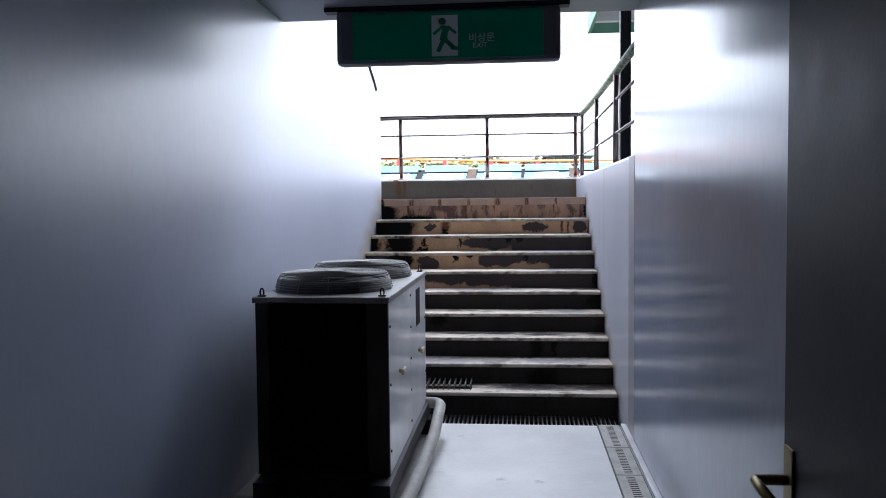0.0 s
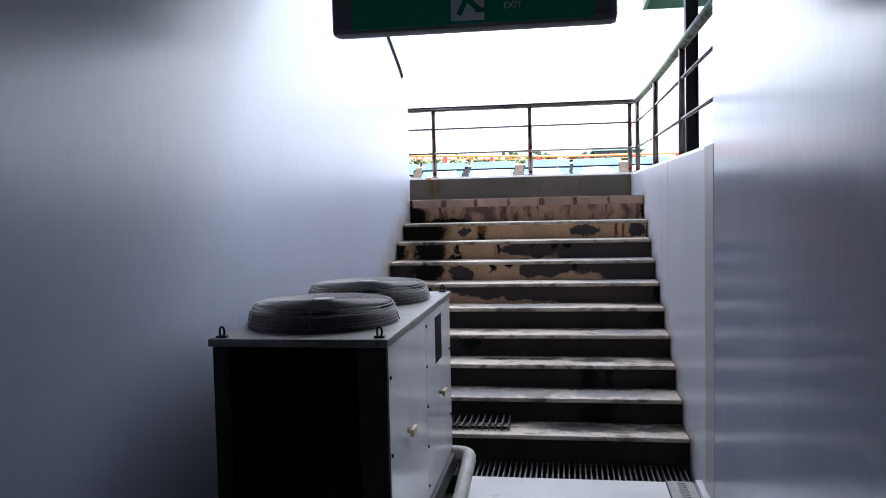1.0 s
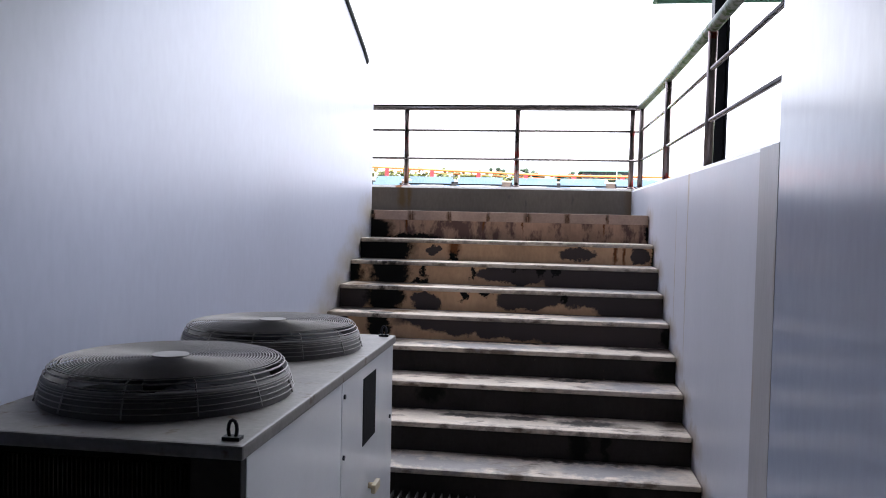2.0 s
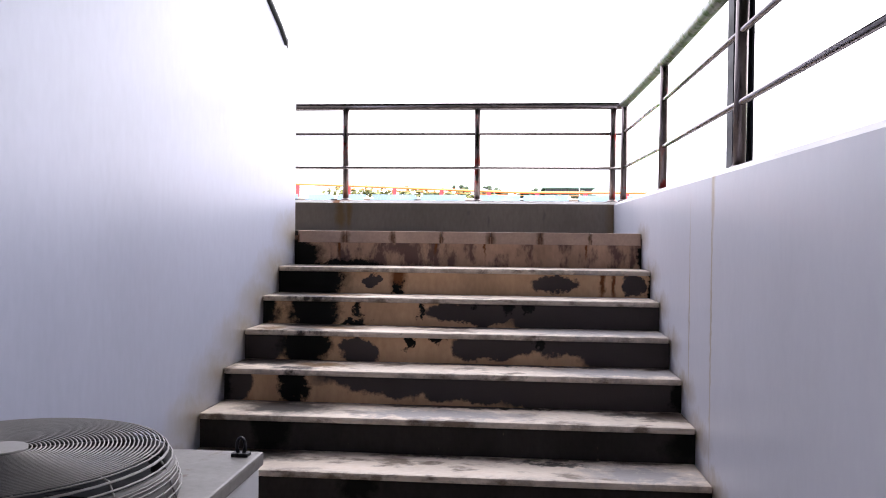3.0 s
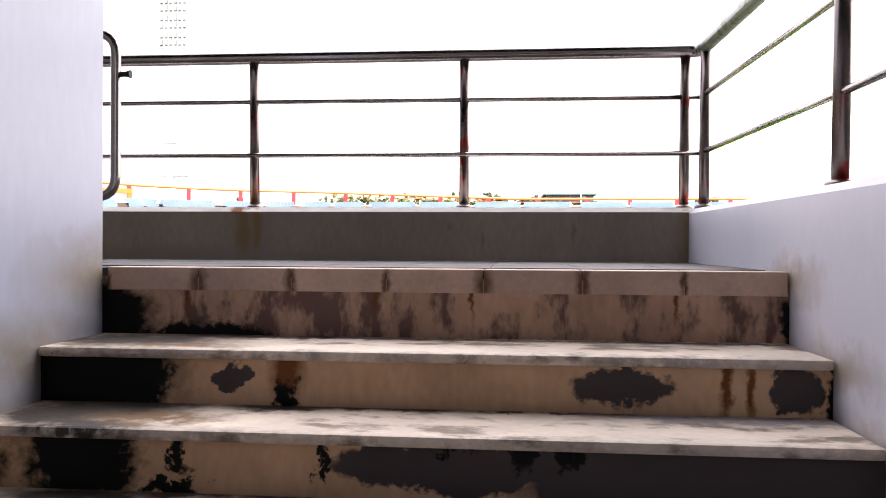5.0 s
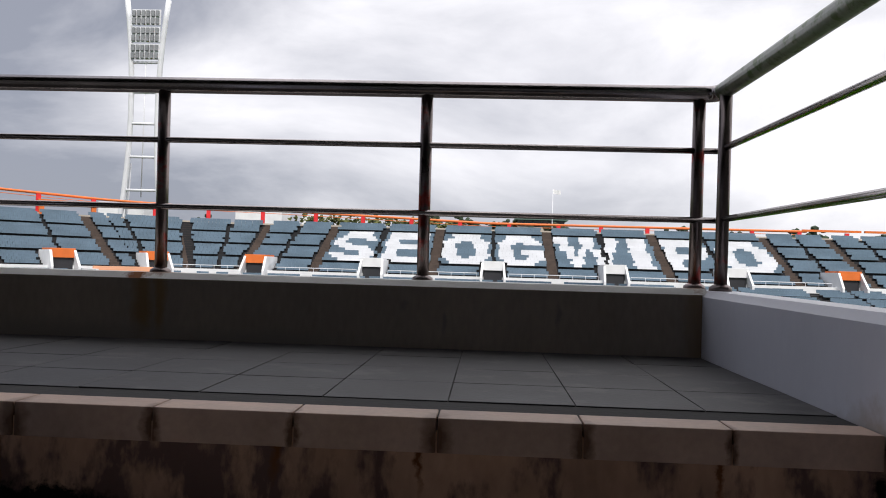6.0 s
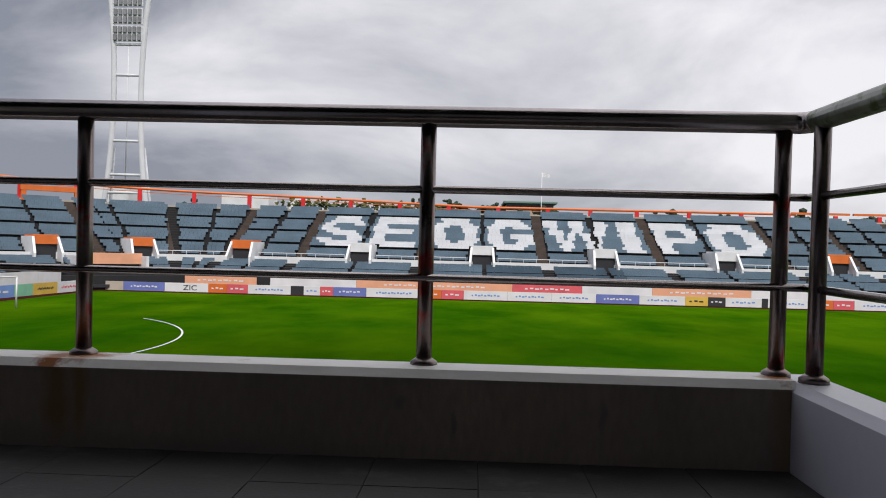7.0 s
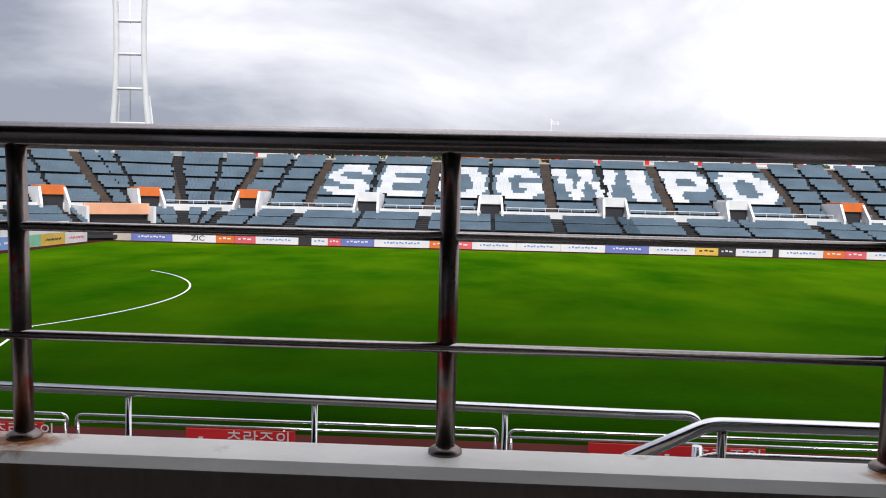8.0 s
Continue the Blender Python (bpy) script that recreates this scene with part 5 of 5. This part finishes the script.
# ---- behind the rim: trees, hedge, buildings ----
def clump(bm, at, size, n, flat=1.0):
    for _ in range(n):
        p = Vector(at) + Vector((random.gauss(0, 0.42) * size, random.gauss(0, 0.42) * size, random.gauss(0, 0.36) * size * flat))
        r = size * random.uniform(0.14, 0.3)
        bmesh.ops.create_icosphere(bm, subdivisions=1, radius=r, matrix=Matrix.Translation(p) @ Matrix.Diagonal((1, 1, random.uniform(0.55, 0.9), 1)))
    for v in bm.verts:
        v.co += Vector((random.uniform(-1, 1), random.uniform(-1, 1), random.uniform(-1, 1))) * size * 0.03


def tree(x, y, base, h, spread, material, label):
    low = base
    base, h = low, h - low
    t = thing("tree", (x, y, base), label, "tree", "trees behind the stand")
    bm = bmesh.new()
    tube(bm, [(x, y, base), (x + 0.1, y, base + h * 0.5), (x, y, base + h * 0.8)], [0.25, 0.18, 0.08], 7)
    for k in range(4):
        a = k * 1.7 + x
        tube(bm, [(x, y, base + h * (0.45 + 0.08 * k)), (x + math.cos(a) * spread * 0.6, y + math.sin(a) * spread * 0.6, base + h * (0.7 + 0.05 * k))], [0.09, 0.03], 5)
    own(part("trunk", bm, BARK, t))
    bm = bmesh.new()
    clump(bm, (x, y, base + h - spread * 0.55), spread, 34, 0.7)
    own(part("crown", bm, material, t))


for x, h, sp in [(-16.4, 7.2, 1.6), (-10.8, 8.6, 1.6), (-8.8, 8.4, 1.5), (-6.6, 8.9, 1.6), (-5.0, 8.0, 1.4), (-1.6, 8.2, 1.7), (1.2, 8.7, 2.0), (3.2, 8.6, 1.7), (5.4, 8.4, 1.8), (7.6, 7.8, 1.7), (24.8, 7.6, 1.7), (34.0, 7.5, 1.5), (42.5, 7.6, 1.6), (46.5, 8.3, 2.2), (54.8, 7.6, 1.8), (-46, 7.6, 2.2), (-39, 7.5, 1.8)]:
    tree(x * 1.2 + 3.4, 146 + (x * 7.3) % 9, PITCH_Z, h * 1.08 + 1.6, sp * 1.25, FOLIAGE, "dark windblown pine tree behind the stand")
bm = bmesh.new()
for i in range(40):
    clump(bm, (-30 + i * 0.62, 134 + random.uniform(-1, 1), 8.9 - i * 0.012), 1.3, 7)
tagged(new("hedge", mesh_of("hedge", bm, HEDGE)), "olive green hedge behind the far stand", "hedge", kind="stuff")
bld = thing("clubhouse", (9.4, 150, PITCH_Z), "low building with a grey-green sheet roof", "building")
bm = bmesh.new()
box(bm, 5.2, 13.6, 148, 156, PITCH_Z, 9.4)
own(part("wall", bm, BEIGE, bld))
bm = bmesh.new()
box(bm, 4.7, 14.1, 147.3, 156.7, 10.6, 11.0, 0.1)
own(part("roof", bm, GREEN_ROOF, bld))
bm = bmesh.new()
box(bm, 5.3, 13.5, 148.3, 155.9, 9.4, 10.6)
own(part("upper_wall", bm, GREEN_ROOF, bld))
for i in range(6):
    bm = bmesh.new()
    box(bm, 5.35 + 1.38 * i, 6.55 + 1.38 * i, 147.9, 148.29, 9.5, 10.5)
    own(part("window", bm, GLASS_DARK, bld))
for x0, x1, z1 in ((-43, -35, 10.7), (-31.5, -28, 10.0), (-67, -59, 11.4)):
    bm = bmesh.new()
    box(bm, x0, x1, 140, 146, PITCH_Z, z1, 0.05)
    solid("storage_building", bm, WHITE_PAINT, "plain white low building behind the stand", "building")
bm = bmesh.new()
box(bm, -120, 140, 146, 147, PITCH_Z, 8.5, 0.05)
solid("boundary_wall", bm, BEIGE, "long beige boundary wall behind the far stand", "wall", kind="structure")
pole = thing("flagpole", (10.5, 138, PITCH_Z), "thin white flagpole with a small flag", "flagpole")
bm = bmesh.new()
tube(bm, [(10.5, 138, PITCH_Z), (10.5, 138, 15.2)], 0.06, 6)
own(part("pole", bm, MAST, pole))
bm = bmesh.new()
g = [[bm.verts.new((10.55 + 0.3 * i, 138 + 0.1 * math.sin(i * 1.4), 15.1 - 0.7 * j - 0.04 * i)) for i in range(5)] for j in range(2)]
for i in range(4):
    bm.faces.new((g[0][i], g[0][i + 1], g[1][i + 1], g[1][i]))
own(part("flag", bm, WHITE_PAINT, pole))

# ---- small things of the passage and the stairs ----
bm = bmesh.new()
box(bm, XR - 0.0015, XR + 0.012, Y_WALL - 0.012, Y_WALL + 0.23, 0.0, Z_PAR - 0.05)
solid("trim_joint", bm, mat("stained_joint_cover", (0.4, 0.385, 0.39), rough=0.38, spec=0.7, vary=0.12, scale=5, bump=0.1, stretch=(1, 1, 0.15), dirt=(0.36, 0.3, 0.25), dirt_at=0.55), "stained vertical joint cover strip on the wall", "trim", kind="structure")

drain = thing("floor_drain", (0.6, 1, 0), "slotted grey steel floor drain along the wall", "drain", kind="structure")
bm = bmesh.new()
box(bm, 0.522, 0.672, 1.2, 5.285, -0.002, 0.004)
own(part("frame", bm, DARK_STEEL, drain))
bm = bmesh.new()
box(bm, 0.529, 0.665, -0.245, 0.245, 0.0045, 0.009, 0.001)
plate_mesh = mesh_of("cover_plate", bm, mat("worn_drain_cover", (0.3, 0.29, 0.27), rough=0.5, metal=0.3, vary=0.2, scale=9, bump=0.1, random_piece=0.15))
bm = bmesh.new()
for i in range(16):
    y = -0.215 + i * 0.0287
    box(bm, 0.577, 0.621, y - 0.005, y + 0.005, 0.0091, 0.0096)
slot_mesh = mesh_of("slots", bm, BLACK)
for i in range(8):
    for me, nm in ((plate_mesh, "cover_plate"), (slot_mesh, "slots")):
        ob = new(nm, me)
        ob.location = (0, 5.035 - 0.5 * i, 0)
        ob.parent = drain
        own(ob)
bm = bmesh.new()
box(bm, 0.676, XR - 0.001, 1.2, 5.285, 0.0, 0.02, 0.006)
solid("kerb_strip", bm, FLOOR_PAINT, "narrow white painted kerb along the wall", "kerb", kind="structure")

trench = thing("trench_grate", (0, 5.56, 0), "dark steel trench grate at the foot of the stairs", "grate", kind="structure")
bm = bmesh.new()
box(bm, XL, XR, Y_FLOOR + 0.001, Y_FOOT - 0.001, -0.3, -0.12)
own(part("trench", bm, BLACK, trench))
bm = bmesh.new()
box(bm, -0.004, 0.004, Y_FLOOR + 0.01, Y_FOOT - 0.01, -0.085, -0.045)
bar_mesh = mesh_of("bar", bm, GALV)
for i in range(68):
    ob = new("bar", bar_mesh)
    ob.location = (-1.42 + 0.0312 * i, 0, 0)
    ob.parent = trench
    own(ob)
for y in (Y_FLOOR + 0.01, Y_FOOT - 0.02):
    bm = bmesh.new()
    box(bm, XL + 0.01, XR - 0.01, y - 0.006, y + 0.006, -0.086, -0.05)
    own(part("edge_bar", bm, GALV, trench))

loose = thing("loose_grate", (-0.6, 5.85, RISE), "loose steel grating panel lying on the lowest step", "grate")
bm = bmesh.new()
box(bm, -0.003, 0.003, 5.76, 5.97, RISE + 0.001, RISE + 0.045)
tooth = mesh_of("bar", bm, GALV)
for i in range(24):
    ob = new("bar", tooth)
    ob.location = (-1.27 + 0.04 * i, 0, 0)
    ob.parent = loose
    own(ob)
for y in (5.79, 5.94):
    bm = bmesh.new()
    box(bm, -1.28, -0.34, y - 0.004, y + 0.004, RISE + 0.004, RISE + 0.022)
    own(part("cross_bar", bm, DARK_STEEL, loose))

leaf = thing("door_1", (0.68, 1.3, 0), "dark steel door leaf folded open against the wall", "door", kind="structure")
bm = bmesh.new()
box(bm, 0.655, 0.7, 0.55, 1.98, 0.01, 2.45, 0.004)
own(part("door_leaf", bm, DARK_STEEL, leaf))
bm = bmesh.new()
tube(bm, [(0.656, 1.93, 0.80), (0.575, 1.93, 0.80), (0.57, 1.92, 0.8), (0.57, 1.76, 0.795)], 0.013, 10)
box(bm, 0.648, 0.656, 1.9, 1.96, 0.72, 0.88, 0.003)
own(part("door_handle", bm, BRASS, leaf, "tarnished brass lever handle"))

# ---- column and small canopy outside the east parapet ----
column = thing("steel_column", (0.955, 7.2, 0.24), "dark navy steel column outside the railing", "column")
bm = bmesh.new()
for x0, x1, y0, y1 in ((0.908, 0.918, 7.14, 7.24), (0.99, 1.0, 7.14, 7.24), (0.918, 0.99, 7.185, 7.195)):
    box(bm, x0, x1, y0, y1, 0.26, 3.56, 0.001)
own(part("shaft", bm, DARK_STEEL, column))
bm = bmesh.new()
box(bm, 0.89, 1.02, 7.11, 7.27, 0.24, 0.262, 0.003)
own(part("base_plate", bm, DARK_STEEL, column))
canopy = thing("canopy", (1.4, 8.4, 3.56), "small pale green canopy roof on a steel column", "canopy")
bm = bmesh.new()
box(bm, 0.863, 0.90, 6.9, 9.94, 3.56, 3.76, 0.006)
box(bm, 0.90, 2.6, 9.90, 9.94, 3.56, 3.76, 0.006)
box(bm, 0.90, 2.6, 6.9, 6.94, 3.56, 3.76, 0.006)
own(part("fascia", bm, GREEN_PAINT, canopy, "pale green painted fascia"))
bm = bmesh.new()
box(bm, 0.90, 2.6, 6.94, 9.90, 3.70, 3.74)
own(part("roof_panel", bm, WHITE_PAINT, canopy))
for y in (7.19, 8.5, 9.4):
    bm = bmesh.new()
    box(bm, 0.905, 2.6, y - 0.05, y + 0.05, 3.58, 3.699, 0.005)
    own(part("beam", bm, WHITE_PAINT, canopy))
